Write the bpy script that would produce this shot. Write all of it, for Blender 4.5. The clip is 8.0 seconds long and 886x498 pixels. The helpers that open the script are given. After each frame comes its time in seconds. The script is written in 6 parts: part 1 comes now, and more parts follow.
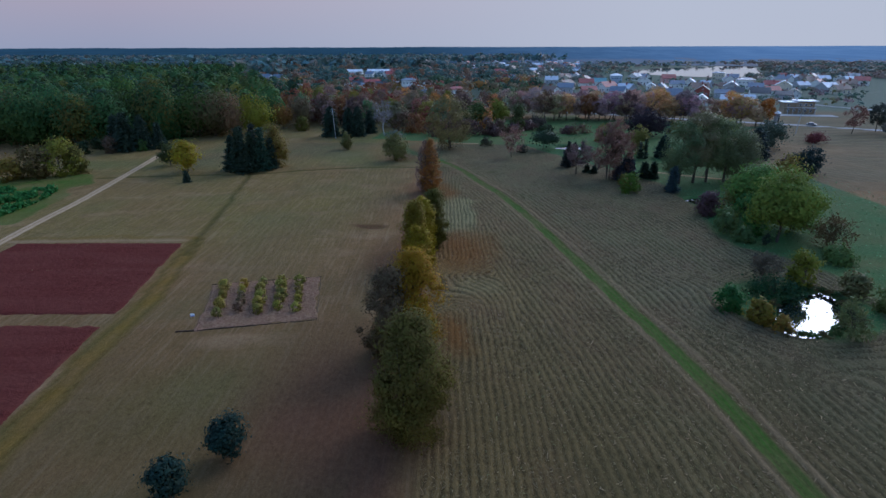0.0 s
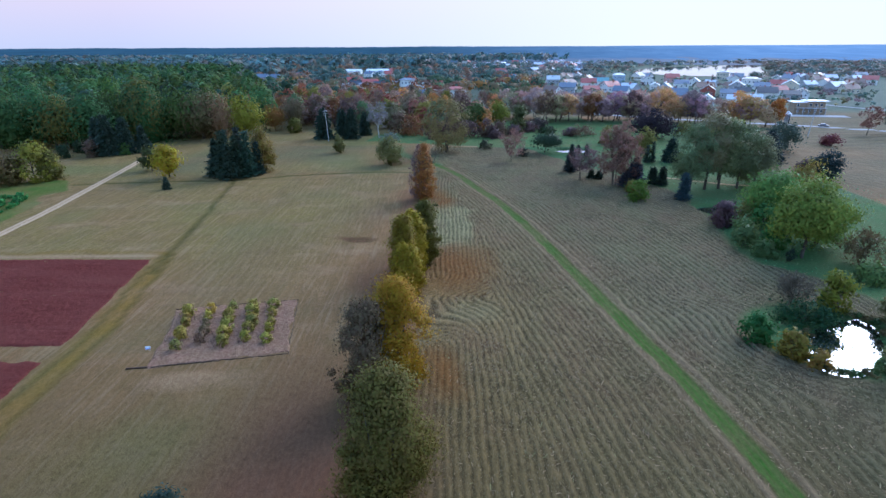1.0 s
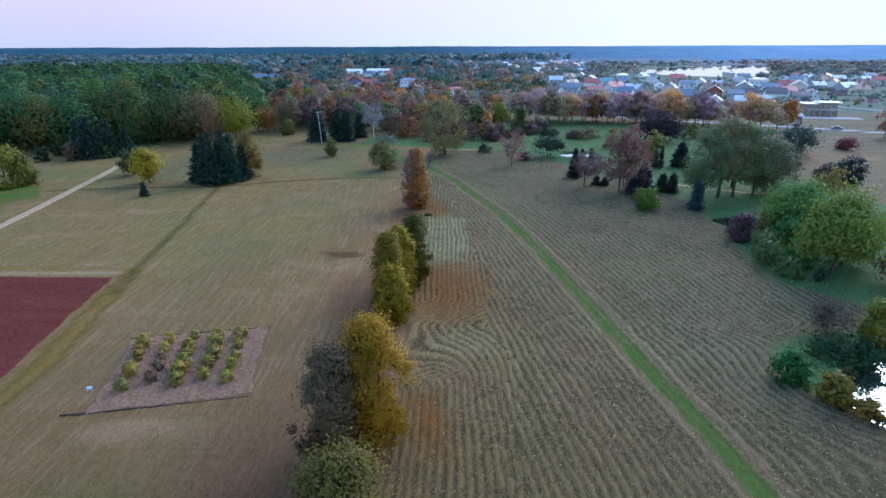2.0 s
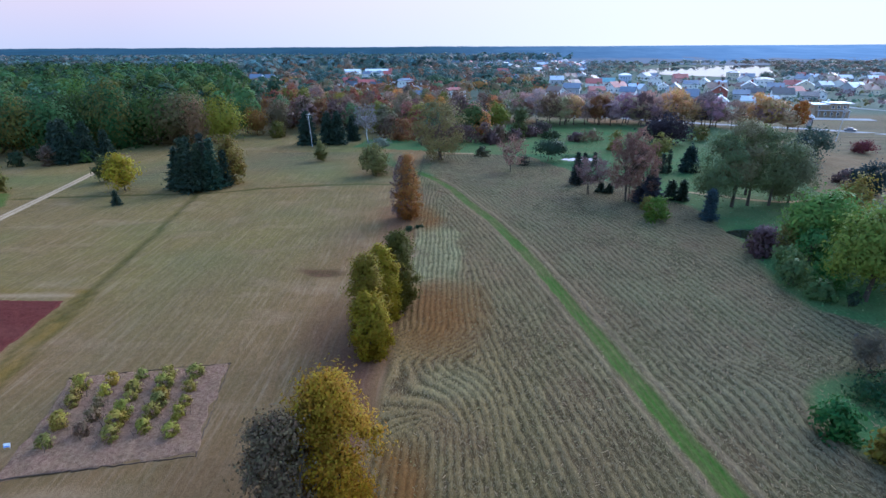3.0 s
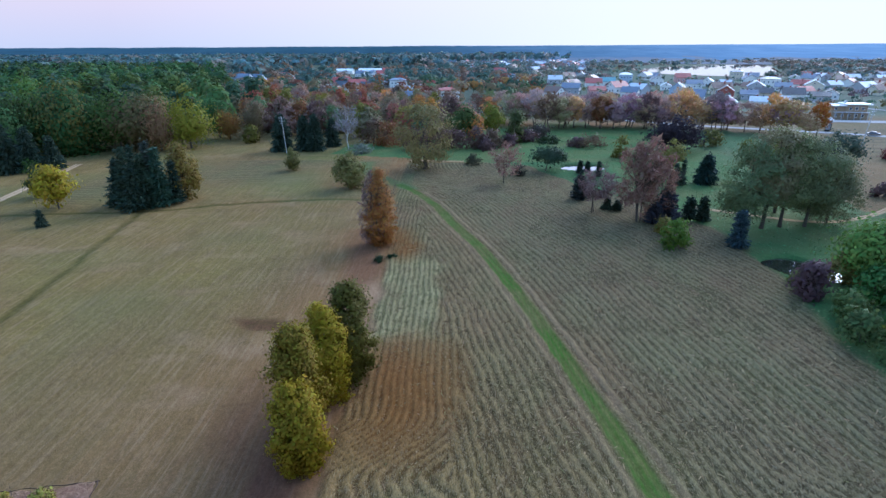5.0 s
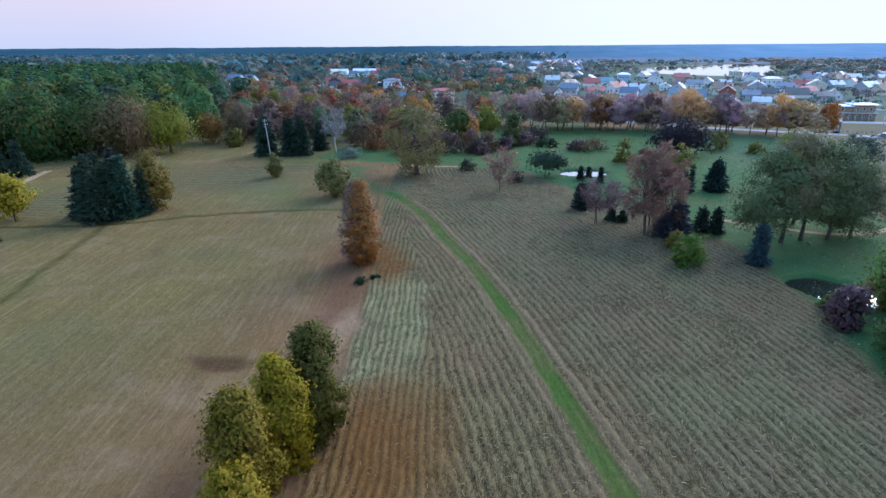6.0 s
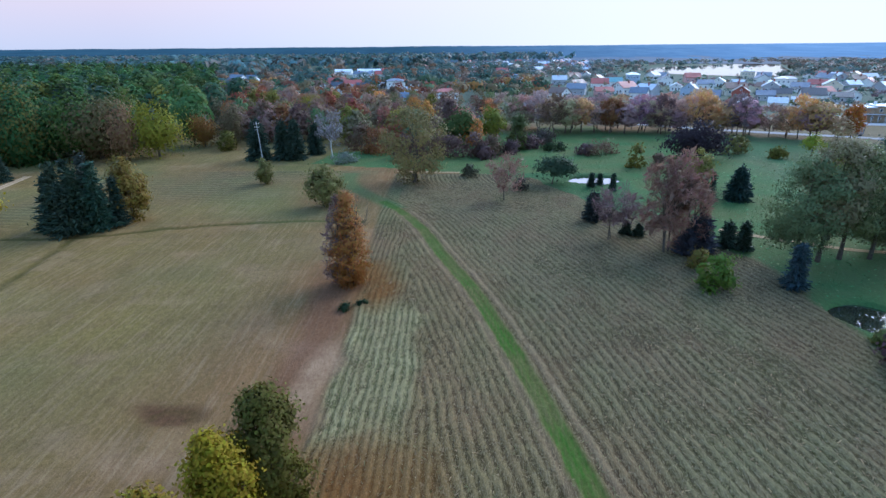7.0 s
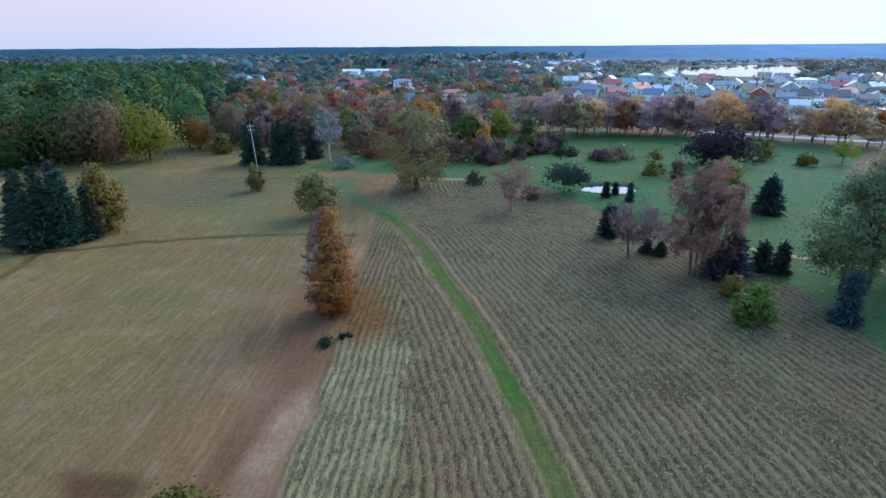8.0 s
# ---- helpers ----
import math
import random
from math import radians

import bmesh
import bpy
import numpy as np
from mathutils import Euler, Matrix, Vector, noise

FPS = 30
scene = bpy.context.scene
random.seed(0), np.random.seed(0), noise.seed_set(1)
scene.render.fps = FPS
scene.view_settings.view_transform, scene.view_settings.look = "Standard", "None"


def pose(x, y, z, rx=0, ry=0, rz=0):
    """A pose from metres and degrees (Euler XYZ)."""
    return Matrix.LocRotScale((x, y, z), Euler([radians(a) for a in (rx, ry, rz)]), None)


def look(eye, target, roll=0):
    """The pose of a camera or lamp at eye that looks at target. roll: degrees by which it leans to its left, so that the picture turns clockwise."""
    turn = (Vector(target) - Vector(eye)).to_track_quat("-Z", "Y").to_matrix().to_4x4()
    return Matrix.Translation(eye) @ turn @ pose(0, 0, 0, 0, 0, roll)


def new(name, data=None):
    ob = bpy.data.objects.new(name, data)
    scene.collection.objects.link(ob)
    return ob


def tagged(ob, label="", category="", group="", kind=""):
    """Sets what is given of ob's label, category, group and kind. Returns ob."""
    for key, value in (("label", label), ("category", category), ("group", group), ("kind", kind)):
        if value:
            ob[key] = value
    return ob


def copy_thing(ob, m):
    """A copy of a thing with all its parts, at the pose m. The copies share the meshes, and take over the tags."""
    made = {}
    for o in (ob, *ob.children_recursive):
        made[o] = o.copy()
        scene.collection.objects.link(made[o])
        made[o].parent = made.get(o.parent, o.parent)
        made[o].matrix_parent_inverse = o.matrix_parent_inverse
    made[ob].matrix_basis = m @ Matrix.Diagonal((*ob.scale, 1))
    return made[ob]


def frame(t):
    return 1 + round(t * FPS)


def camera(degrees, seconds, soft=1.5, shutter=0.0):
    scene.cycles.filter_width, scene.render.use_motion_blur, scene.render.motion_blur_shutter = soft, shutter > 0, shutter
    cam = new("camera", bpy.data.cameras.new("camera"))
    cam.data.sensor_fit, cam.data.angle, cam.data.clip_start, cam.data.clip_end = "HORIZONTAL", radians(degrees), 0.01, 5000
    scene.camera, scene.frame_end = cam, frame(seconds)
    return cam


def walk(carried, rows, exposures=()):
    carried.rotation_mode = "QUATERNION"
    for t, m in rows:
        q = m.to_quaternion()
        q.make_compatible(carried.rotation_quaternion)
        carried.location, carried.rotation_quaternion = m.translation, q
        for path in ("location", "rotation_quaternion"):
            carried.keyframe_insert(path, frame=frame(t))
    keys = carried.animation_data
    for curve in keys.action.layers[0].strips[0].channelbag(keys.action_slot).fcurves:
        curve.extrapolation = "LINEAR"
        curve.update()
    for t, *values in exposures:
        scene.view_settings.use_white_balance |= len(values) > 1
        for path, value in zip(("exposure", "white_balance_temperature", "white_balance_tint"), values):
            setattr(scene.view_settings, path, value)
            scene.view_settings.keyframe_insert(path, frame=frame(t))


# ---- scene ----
cam = camera(79.0, 8.0, soft=1.5)
PATH = [
    (0, (0.984, 3.135, 35.524), (0.966, 6.879, 34.116), -0.2),
    (0.5, (1.687, 7.822, 35.333), (1.665, 11.566, 33.923), -0.2),
    (1, (2.505, 12.613, 35.147), (2.477, 16.355, 33.737), -0.3),
    (1.5, (3.335, 17.242, 34.954), (3.297, 20.986, 33.542), -0.2),
    (3, (5.786, 31.361, 34.174), (5.736, 35.103, 32.766), -0.3),
    (3.5, (6.696, 36.057, 33.968), (6.646, 39.799, 32.558), -0.3),
    (4, (7.609, 40.814, 33.744), (7.559, 44.558, 32.334), -0.3),
    (4.5, (8.397, 45.490, 33.487), (8.349, 49.232, 32.075), -0.3),
    (6, (10.240, 59.888, 32.733), (10.224, 63.632, 31.323), -0.4),
    (6.5, (10.906, 64.553, 32.509), (10.886, 68.297, 31.099), -0.4),
    (7, (11.617, 69.598, 32.228), (11.557, 73.342, 30.820), -0.5),
    (7.5, (12.265, 74.469, 31.969), (12.167, 78.211, 30.563), -0.4),
    (8, (12.932, 79.458, 31.793), (12.808, 83.200, 30.387), -0.4),
]
EXPO, KELVIN, TINT = 2.12, 5240, 10
walk(cam, [(t, look(eye, target, roll)) for t, eye, target, roll in PATH],
     exposures=[(t, EXPO + d, KELVIN + w, TINT + g) for t, d, w, g in ((0.0, -1.02, -80, 2), (0.1, -0.9, -100, 2), (0.2, -0.7, -150, 2), (0.4, -0.05, -150, 2), (0.5, 0.17, -150, 2), (0.7, 0.12, -150, 2), (1.0, 0.0, -150, 2), (4.0, 0.0, -120, 1), (8.0, 0.0, -40, -2))])

# ---- sky and light: dusk, soft light, brightest low over the lake ----
SUN_EL, SUN_AZ = 30.0, 42.0
world = bpy.data.worlds.new("dusk_sky")
scene.world = world
world.use_nodes = True
wn = world.node_tree
sky = wn.nodes.new("ShaderNodeTexSky")
sky.sky_type = "NISHITA"
sky.sun_disc = False
sky.sun_elevation, sky.sun_rotation = radians(SUN_EL), radians(SUN_AZ)
sky.air_density, sky.dust_density, sky.ozone_density = 1.0, 0.6, 2.0
# thin even cloud near the horizon: rosy away from the sun, white towards it
way = wn.nodes.new("ShaderNodeTexCoord")
axes = wn.nodes.new("ShaderNodeSeparateXYZ")
side = wn.nodes.new("ShaderNodeMapRange")
side.inputs["From Min"].default_value, side.inputs["From Max"].default_value = -0.5, 0.35
veil = wn.nodes.new("ShaderNodeMix")
veil.data_type = "RGBA"
veil.inputs[7].default_value = (1.85, 1.75, 1.68, 1)
high = wn.nodes.new("ShaderNodeMapRange")
high.inputs["From Min"].default_value, high.inputs["From Max"].default_value = 0.0, 0.085
rosy = wn.nodes.new("ShaderNodeMix")
rosy.data_type = "RGBA"
rosy.inputs[6].default_value = (1.20, 1.16, 1.28, 1)
rosy.inputs[7].default_value = (1.58, 1.24, 1.24, 1)
wn.links.new(high.outputs[0], rosy.inputs[0])
wn.links.new(rosy.outputs[2], veil.inputs[6])
cloud = wn.nodes.new("ShaderNodeMix")
cloud.data_type, cloud.blend_type = "RGBA", "DARKEN"
up = wn.nodes.new("ShaderNodeMapRange")
up.inputs["From Min"].default_value, up.inputs["From Max"].default_value = 0.30, 0.12
wn.links.new(way.outputs["Generated"], axes.inputs[0])
wn.links.new(axes.outputs[2], up.inputs[0])
wn.links.new(up.outputs[0], cloud.inputs[0])
wn.links.new(axes.outputs[0], side.inputs[0])
wn.links.new(axes.outputs[2], high.inputs[0])
wn.links.new(side.outputs[0], veil.inputs[0])
wn.links.new(sky.outputs[0], cloud.inputs[6])
wn.links.new(veil.outputs[2], cloud.inputs[7])
even = wn.nodes.new("ShaderNodeMix")
even.data_type, even.blend_type = "RGBA", "DARKEN"
even.inputs[0].default_value = 1.0
even.inputs[7].default_value = (2.4, 2.4, 2.8, 1)
wn.links.new(cloud.outputs[2], even.inputs[6])
wn.links.new(even.outputs[2], wn.nodes["Background"].inputs[0])
wn.nodes["Background"].inputs[1].default_value = 0.133
sun = new("sun", bpy.data.lights.new("sun", "SUN"))
sun.data.energy, sun.data.angle, sun.data.color = 0.85, radians(40), (1.0, 0.975, 0.96)
sun.matrix_world = pose(0, 0, 300, 90 - SUN_EL, 0, 180 - SUN_AZ)


# ---- materials ----
class Nodes:
    """Small wrapper for building a node material."""

    def __init__(self, name, rough=0.9, spec=0.2):
        self.mat = bpy.data.materials.new(name)
        self.mat.use_nodes = True
        self.t = self.mat.node_tree
        self.b = self.t.nodes["Principled BSDF"]
        self.b.inputs["Roughness"].default_value = rough
        self.b.inputs["Specular IOR Level"].default_value = spec
        self.geo = self.t.nodes.new("ShaderNodeNewGeometry")

    def link(self, a, b):
        self.t.links.new(a, b)

    def put(self, sock, v):
        if hasattr(v, "is_linked"):
            self.link(v, sock)
        elif isinstance(v, tuple) and len(v) == 3:
            sock.default_value = (*v, 1)
        else:
            sock.default_value = v

    def noise(self, scale, detail=4.0, rough=0.6, stretch=(1, 1, 1), lo=0.3, hi=0.7):
        m = self.t.nodes.new("ShaderNodeMapping")
        m.inputs["Scale"].default_value = stretch
        n = self.t.nodes.new("ShaderNodeTexNoise")
        n.inputs["Scale"].default_value, n.inputs["Detail"].default_value, n.inputs["Roughness"].default_value = scale, detail, rough
        self.link(self.geo.outputs["Position"], m.inputs[0])
        self.link(m.outputs[0], n.inputs["Vector"])
        r = self.t.nodes.new("ShaderNodeMapRange")
        r.inputs["From Min"].default_value, r.inputs["From Max"].default_value = lo, hi
        self.link(n.outputs[0], r.inputs[0])
        return r.outputs[0]

    def mix(self, f, a, b, blend="MIX"):
        n = self.t.nodes.new("ShaderNodeMix")
        n.data_type, n.blend_type = "RGBA", blend
        self.put(n.inputs[0], f)
        self.put(n.inputs[6], a)
        self.put(n.inputs[7], b)
        return n.outputs[2]

    def math(self, op, a, b=0.0):
        n = self.t.nodes.new("ShaderNodeMath")
        n.operation = op
        self.put(n.inputs[0], a)
        self.put(n.inputs[1], b)
        return n.outputs[0]

    def attr(self, name):
        n = self.t.nodes.new("ShaderNodeAttribute")
        n.attribute_name = name
        return n

    def bump(self, h, strength=0.5, dist=0.05):
        n = self.t.nodes.new("ShaderNodeBump")
        n.inputs["Strength"].default_value, n.inputs["Distance"].default_value = strength, dist
        self.link(h, n.inputs["Height"])
        self.link(n.outputs[0], self.b.inputs["Normal"])

    def base(self, c):
        self.put(self.b.inputs["Base Color"], c)
        return self


def plain_material(name, col, rough=0.8, spec=0.3, vary=0.25, scale=1.5, bump=0.2, metal=0.0):
    """A surface of one colour with blotches, grain and a fine relief."""
    k = Nodes(name, rough, spec)
    dark = tuple(c * (1 - vary) for c in col)
    light = tuple(min(1, c * (1 + vary)) for c in col)
    c = k.mix(k.noise(scale), dark, light)
    g = k.noise(scale * 14, 3)
    k.base(k.mix(k.math("MULTIPLY", g, 0.25), c, dark))
    k.b.inputs["Metallic"].default_value = metal
    if bump:
        k.bump(g, bump, 0.02)
    return k.mat


def ground_material():
    k = Nodes("meadow", 0.85, 0.03)
    big = k.noise(0.035, 4, 0.6)
    mid = k.noise(0.22, 5, 0.65, (1.6, 0.6, 1))
    fine = k.noise(1.9, 6, 0.75, (1.3, 0.7, 1), 0.32, 0.68)
    grain = k.noise(7.0, 5, 0.8, (1, 1, 1), 0.3, 0.7)
    streak = k.noise(0.5, 5, 0.7, (1.5, 0.16, 1), 0.3, 0.7)
    dry = k.mix(fine, (0.262, 0.142, 0.066), (0.400, 0.222, 0.113))
    green = k.mix(fine, (0.140, 0.092, 0.032), (0.222, 0.140, 0.053))
    c = k.mix(k.math("MULTIPLY", k.math("ADD", k.math("ADD", big, mid), k.math("MULTIPLY", streak, 1.6)), 0.24), dry, green)
    c = k.mix(k.math("MULTIPLY", k.noise(0.11, 3, 0.5, (1, 0.7, 1), 0.56, 0.75), 0.45), c, (0.475, 0.298, 0.165))
    c = k.mix(k.math("MULTIPLY", k.attr("olive").outputs["Fac"], 0.9), c, k.mix(fine, (0.155, 0.122, 0.034), (0.335, 0.258, 0.090)))
    wisp = k.noise(0.8, 6, 0.75, (2.2, 0.35, 1), 0.52, 0.76)
    c = k.mix(k.math("MULTIPLY", wisp, 0.5), c, (0.46, 0.30, 0.19))
    c = k.mix(k.math("MULTIPLY", k.noise(0.33, 5, 0.7, (1, 1, 1), 0.5, 0.8), 0.55), c, k.mix(fine, (0.115, 0.062, 0.040), (0.205, 0.118, 0.075)))
    trail = k.noise(0.7, 5, 0.7, (2.6, 0.13, 1), 0.50, 0.64)
    c = k.mix(k.math("MULTIPLY", trail, 0.38), c, (0.50, 0.345, 0.225))
    c = k.mix(k.math("MULTIPLY", k.noise(0.17, 5, 0.7, (1.3, 0.7, 1), 0.50, 0.66), 0.42), c, k.mix(fine, (0.120, 0.085, 0.030), (0.215, 0.150, 0.062)))
    c = k.mix(k.math("MULTIPLY", k.noise(0.085, 4, 0.6, (0.8, 1.5, 1), 0.55, 0.70), 0.4), c, k.mix(fine, (0.38, 0.235, 0.150), (0.54, 0.35, 0.235)))
    # windrows: pale straw on the crests, thin regrowth and bare earth between, darkest in the troughs
    dash = k.noise(3.6, 6, 0.85, (1.5, 0.6, 1), 0.38, 0.62)
    row = k.math("MAXIMUM", k.math("MINIMUM", k.math("ADD", k.math("MULTIPLY", k.attr("swath").outputs["Fac"], 1.25), k.math("MULTIPLY", k.math("SUBTRACT", dash, 0.5), 0.85)), 1.0), 0.0)
    field = k.attr("mown").outputs["Fac"]
    straw = k.mix(fine, (0.186, 0.126, 0.061), (0.369, 0.245, 0.123))
    stub = k.mix(fine, (0.072, 0.044, 0.023), (0.152, 0.099, 0.046))
    patch = k.noise(0.09, 4, 0.6, (1.4, 0.6, 1), 0.38, 0.62)
    stub = k.mix(k.math("MULTIPLY", patch, 0.85), stub, k.mix(fine, (0.084, 0.081, 0.022), (0.149, 0.132, 0.041)))
    straw = k.mix(k.math("MULTIPLY", patch, 0.6), straw, k.mix(fine, (0.152, 0.145, 0.061), (0.299, 0.267, 0.125)))
    warm = k.attr("warm").outputs["Fac"]
    straw = k.mix(warm, straw, k.mix(fine, (0.223, 0.131, 0.040), (0.423, 0.250, 0.085)))
    stub = k.mix(warm, stub, k.mix(fine, (0.093, 0.048, 0.014), (0.185, 0.105, 0.029)))
    rust = k.noise(0.06, 4, 0.6, (1, 0.5, 1), 0.5, 0.72)
    stub = k.mix(k.math("MULTIPLY", rust, 0.6), stub, (0.154, 0.074, 0.035))
    straw = k.mix(k.math("MULTIPLY", rust, 0.45), straw, (0.218, 0.117, 0.059))
    straw = k.mix(k.attr("pale").outputs["Fac"], straw, k.mix(fine, (0.321, 0.281, 0.128), (0.570, 0.469, 0.248)))
    stub = k.mix(k.attr("pale").outputs["Fac"], stub, k.mix(fine, (0.136, 0.172, 0.059), (0.249, 0.230, 0.090)))
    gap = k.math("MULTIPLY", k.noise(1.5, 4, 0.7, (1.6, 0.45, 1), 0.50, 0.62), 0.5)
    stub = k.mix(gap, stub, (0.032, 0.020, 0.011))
    wads = k.math("MULTIPLY", k.noise(2.4, 4, 0.7, (1.4, 0.6, 1), 0.56, 0.64), 0.32)
    straw = k.mix(wads, straw, (0.437, 0.317, 0.163))
    stalk = k.math("MULTIPLY", k.noise(5.5, 4, 0.75, (2.4, 0.45, 1), 0.52, 0.62), 0.58)
    cut = k.math("MULTIPLY", k.noise(3.4, 5, 0.75, (2.2, 0.5, 1), 0.50, 0.60), 0.5)
    flush = k.noise(0.13, 4, 0.65, (1, 0.6, 1), 0.50, 0.66)
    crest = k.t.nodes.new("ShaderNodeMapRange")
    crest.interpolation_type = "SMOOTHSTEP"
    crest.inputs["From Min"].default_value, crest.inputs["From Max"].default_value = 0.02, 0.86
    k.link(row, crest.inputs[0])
    # troughs between the crests pulled further towards dark brown
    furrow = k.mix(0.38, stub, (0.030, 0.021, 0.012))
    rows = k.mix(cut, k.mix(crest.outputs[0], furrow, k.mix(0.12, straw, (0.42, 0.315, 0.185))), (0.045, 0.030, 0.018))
    rows = k.mix(k.math("MULTIPLY", flush, 0.28), rows, k.mix(fine, (0.150, 0.066, 0.042), (0.275, 0.130, 0.085)))
    rows = k.mix(stalk, rows, (0.47, 0.36, 0.23))
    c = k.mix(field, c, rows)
    c = k.mix(k.attr("dull").outputs["Fac"], c, k.mix(fine, (0.082, 0.062, 0.026), (0.170, 0.122, 0.056)))
    c = k.mix(k.attr("litter").outputs["Fac"], c, k.mix(fine, (0.112, 0.043, 0.036), (0.212, 0.085, 0.062)))
    c = k.mix(k.attr("bare").outputs["Fac"], c, k.mix(fine, (0.38, 0.235, 0.145), (0.58, 0.385, 0.250)))
    c = k.mix(k.attr("leaffall").outputs["Fac"], c, k.mix(fine, (0.163, 0.057, 0.011), (0.301, 0.113, 0.026)))
    c = k.mix(k.attr("ochre").outputs["Fac"], c, k.mix(fine, (0.185, 0.113, 0.018), (0.301, 0.183, 0.046)))
    c = k.mix(k.attr("ditch").outputs["Fac"], c, k.mix(fine, (0.060, 0.052, 0.012), (0.120, 0.102, 0.026)))
    c = k.mix(k.attr("lush").outputs["Fac"], c, k.mix(k.math("MULTIPLY", k.noise(0.16, 5, 0.7, (1, 1.6, 1), 0.35, 0.7), 0.6), k.mix(fine, (0.030, 0.125, 0.042), (0.078, 0.235, 0.082)), k.mix(fine, (0.078, 0.140, 0.058), (0.175, 0.255, 0.118))))
    c = k.mix(k.attr("strip").outputs["Fac"], c, k.mix(fine, (0.024, 0.100, 0.010), (0.070, 0.205, 0.024)))
    # village ground, its colour paled and cooled to carry the haze
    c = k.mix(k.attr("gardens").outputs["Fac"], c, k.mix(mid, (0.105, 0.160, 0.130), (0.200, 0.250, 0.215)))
    c = k.mix(k.math("MULTIPLY", grain, 0.55), c, (0.058, 0.039, 0.014))
    k.base(k.mix(1.0, c, k.mix(field, (0.79, 0.765, 0.67), k.mix(k.attr("cool").outputs["Fac"], (0.735, 0.75, 0.67), (0.64, 0.72, 0.70))), "MULTIPLY"))
    k.bump(k.math("ADD", fine, k.math("MULTIPLY", grain, 0.5)), 0.55, 0.08)
    return k.mat


def soil_material():
    k = Nodes("ploughed_soil", 1.0, 0.0)
    fine = k.noise(2.2, 6, 0.8)
    c = k.mix(fine, (0.067, 0.017, 0.014), (0.135, 0.038, 0.029))
    c = k.mix(k.math("MULTIPLY", k.noise(0.12, 3, 0.5, (0.5, 2.5, 1)), 0.5), c, (0.146, 0.052, 0.037))
    k.base(c)
    k.bump(fine, 0.8, 0.1)
    return k.mat


def gravel_material(name, a, b):
    k = Nodes(name, 1.0, 0.0)
    fine = k.noise(1.2, 6, 0.8)
    k.base(k.mix(k.math("MULTIPLY", k.noise(0.15, 3), 0.5), k.mix(fine, a, b), tuple(v * 0.75 for v in b)))
    k.bump(k.noise(9, 4), 0.4, 0.03)
    return k.mat


def leaf_material(name, tinted=False, glow=0.35):
    """Foliage: the object's own colour (or the tint kept with the mesh), each leaf a little different."""
    k = Nodes(name, 0.7, 0.15)
    if tinted:
        col = k.attr("tint").outputs["Color"]
    else:
        col = k.t.nodes.new("ShaderNodeObjectInfo").outputs["Color"]
    h = k.t.nodes.new("ShaderNodeHueSaturation")
    r = k.geo.outputs["Random Per Island"]
    k.link(col, h.inputs["Color"])
    k.link(k.math("ADD", k.math("MULTIPLY", r, 0.02 if tinted else 0.05), 0.49 if tinted else 0.475), h.inputs["Hue"])
    spread = 0.22 if tinted else 0.4
    k.link(k.math("ADD", k.math("MULTIPLY", k.math("FRACT", k.math("MULTIPLY", r, 37.0)), spread), 1.28 - spread / 2), h.inputs["Value"])
    c = k.mix(k.math("MULTIPLY", k.noise(0.9, 3), 0.2), h.outputs[0], (0.10, 0.075, 0.03))
    d = k.b
    d.inputs["Roughness"].default_value, d.inputs["Specular IOR Level"].default_value = 0.55, 0.08
    tr = k.t.nodes.new("ShaderNodeBsdfTranslucent")
    ms = k.t.nodes.new("ShaderNodeMixShader")
    ms.inputs[0].default_value = glow
    k.link(c, d.inputs[0])
    k.link(c, tr.inputs[0])
    k.link(d.outputs[0], ms.inputs[1])
    k.link(tr.outputs[0], ms.inputs[2])
    k.link(ms.outputs[0], k.t.nodes["Material Output"].inputs[0])
    return k.mat


def water_material():
    k = Nodes("still_water", 0.04, 0.5)
    k.base((0.02, 0.024, 0.02))
    gl = k.t.nodes.new("ShaderNodeBsdfGlossy")
    gl.inputs["Roughness"].default_value = 0.03
    gl.inputs["Color"].default_value = (0.95, 0.96, 1, 1)
    ms = k.t.nodes.new("ShaderNodeMixShader")
    ms.inputs[0].default_value = 0.3
    b = k.t.nodes.new("ShaderNodeBump")
    b.inputs["Strength"].default_value, b.inputs["Distance"].default_value = 0.03, 0.02
    k.link(k.noise(1.5, 3), b.inputs["Height"])
    k.link(b.outputs[0], gl.inputs["Normal"])
    k.link(k.b.outputs[0], ms.inputs[1])
    k.link(gl.outputs[0], ms.inputs[2])
    k.link(ms.outputs[0], k.t.nodes["Material Output"].inputs[0])
    return k.mat


MEADOW, SOIL = ground_material(), soil_material()


def track_material():
    """Sandy wheel tracks with a thin grassy crown between them."""
    k = Nodes("dirt_track", 1.0, 0.0)
    fine = k.noise(1.6, 6, 0.8)
    off = k.math("ABSOLUTE", k.attr("across").outputs["Fac"])
    crown = k.math("MULTIPLY", k.math("LESS_THAN", k.math("ADD", off, k.math("MULTIPLY", fine, 0.3)), 0.36), 0.7)
    rim = k.math("GREATER_THAN", k.math("ADD", off, k.math("MULTIPLY", fine, 0.5)), 1.12)
    c = k.mix(fine, (0.30, 0.20, 0.115), (0.47, 0.33, 0.205))
    grass = k.mix(fine, (0.17, 0.12, 0.05), (0.30, 0.21, 0.10))
    k.base(k.mix(rim, k.mix(crown, c, grass), grass))
    k.bump(fine, 0.5, 0.06)
    return k.mat


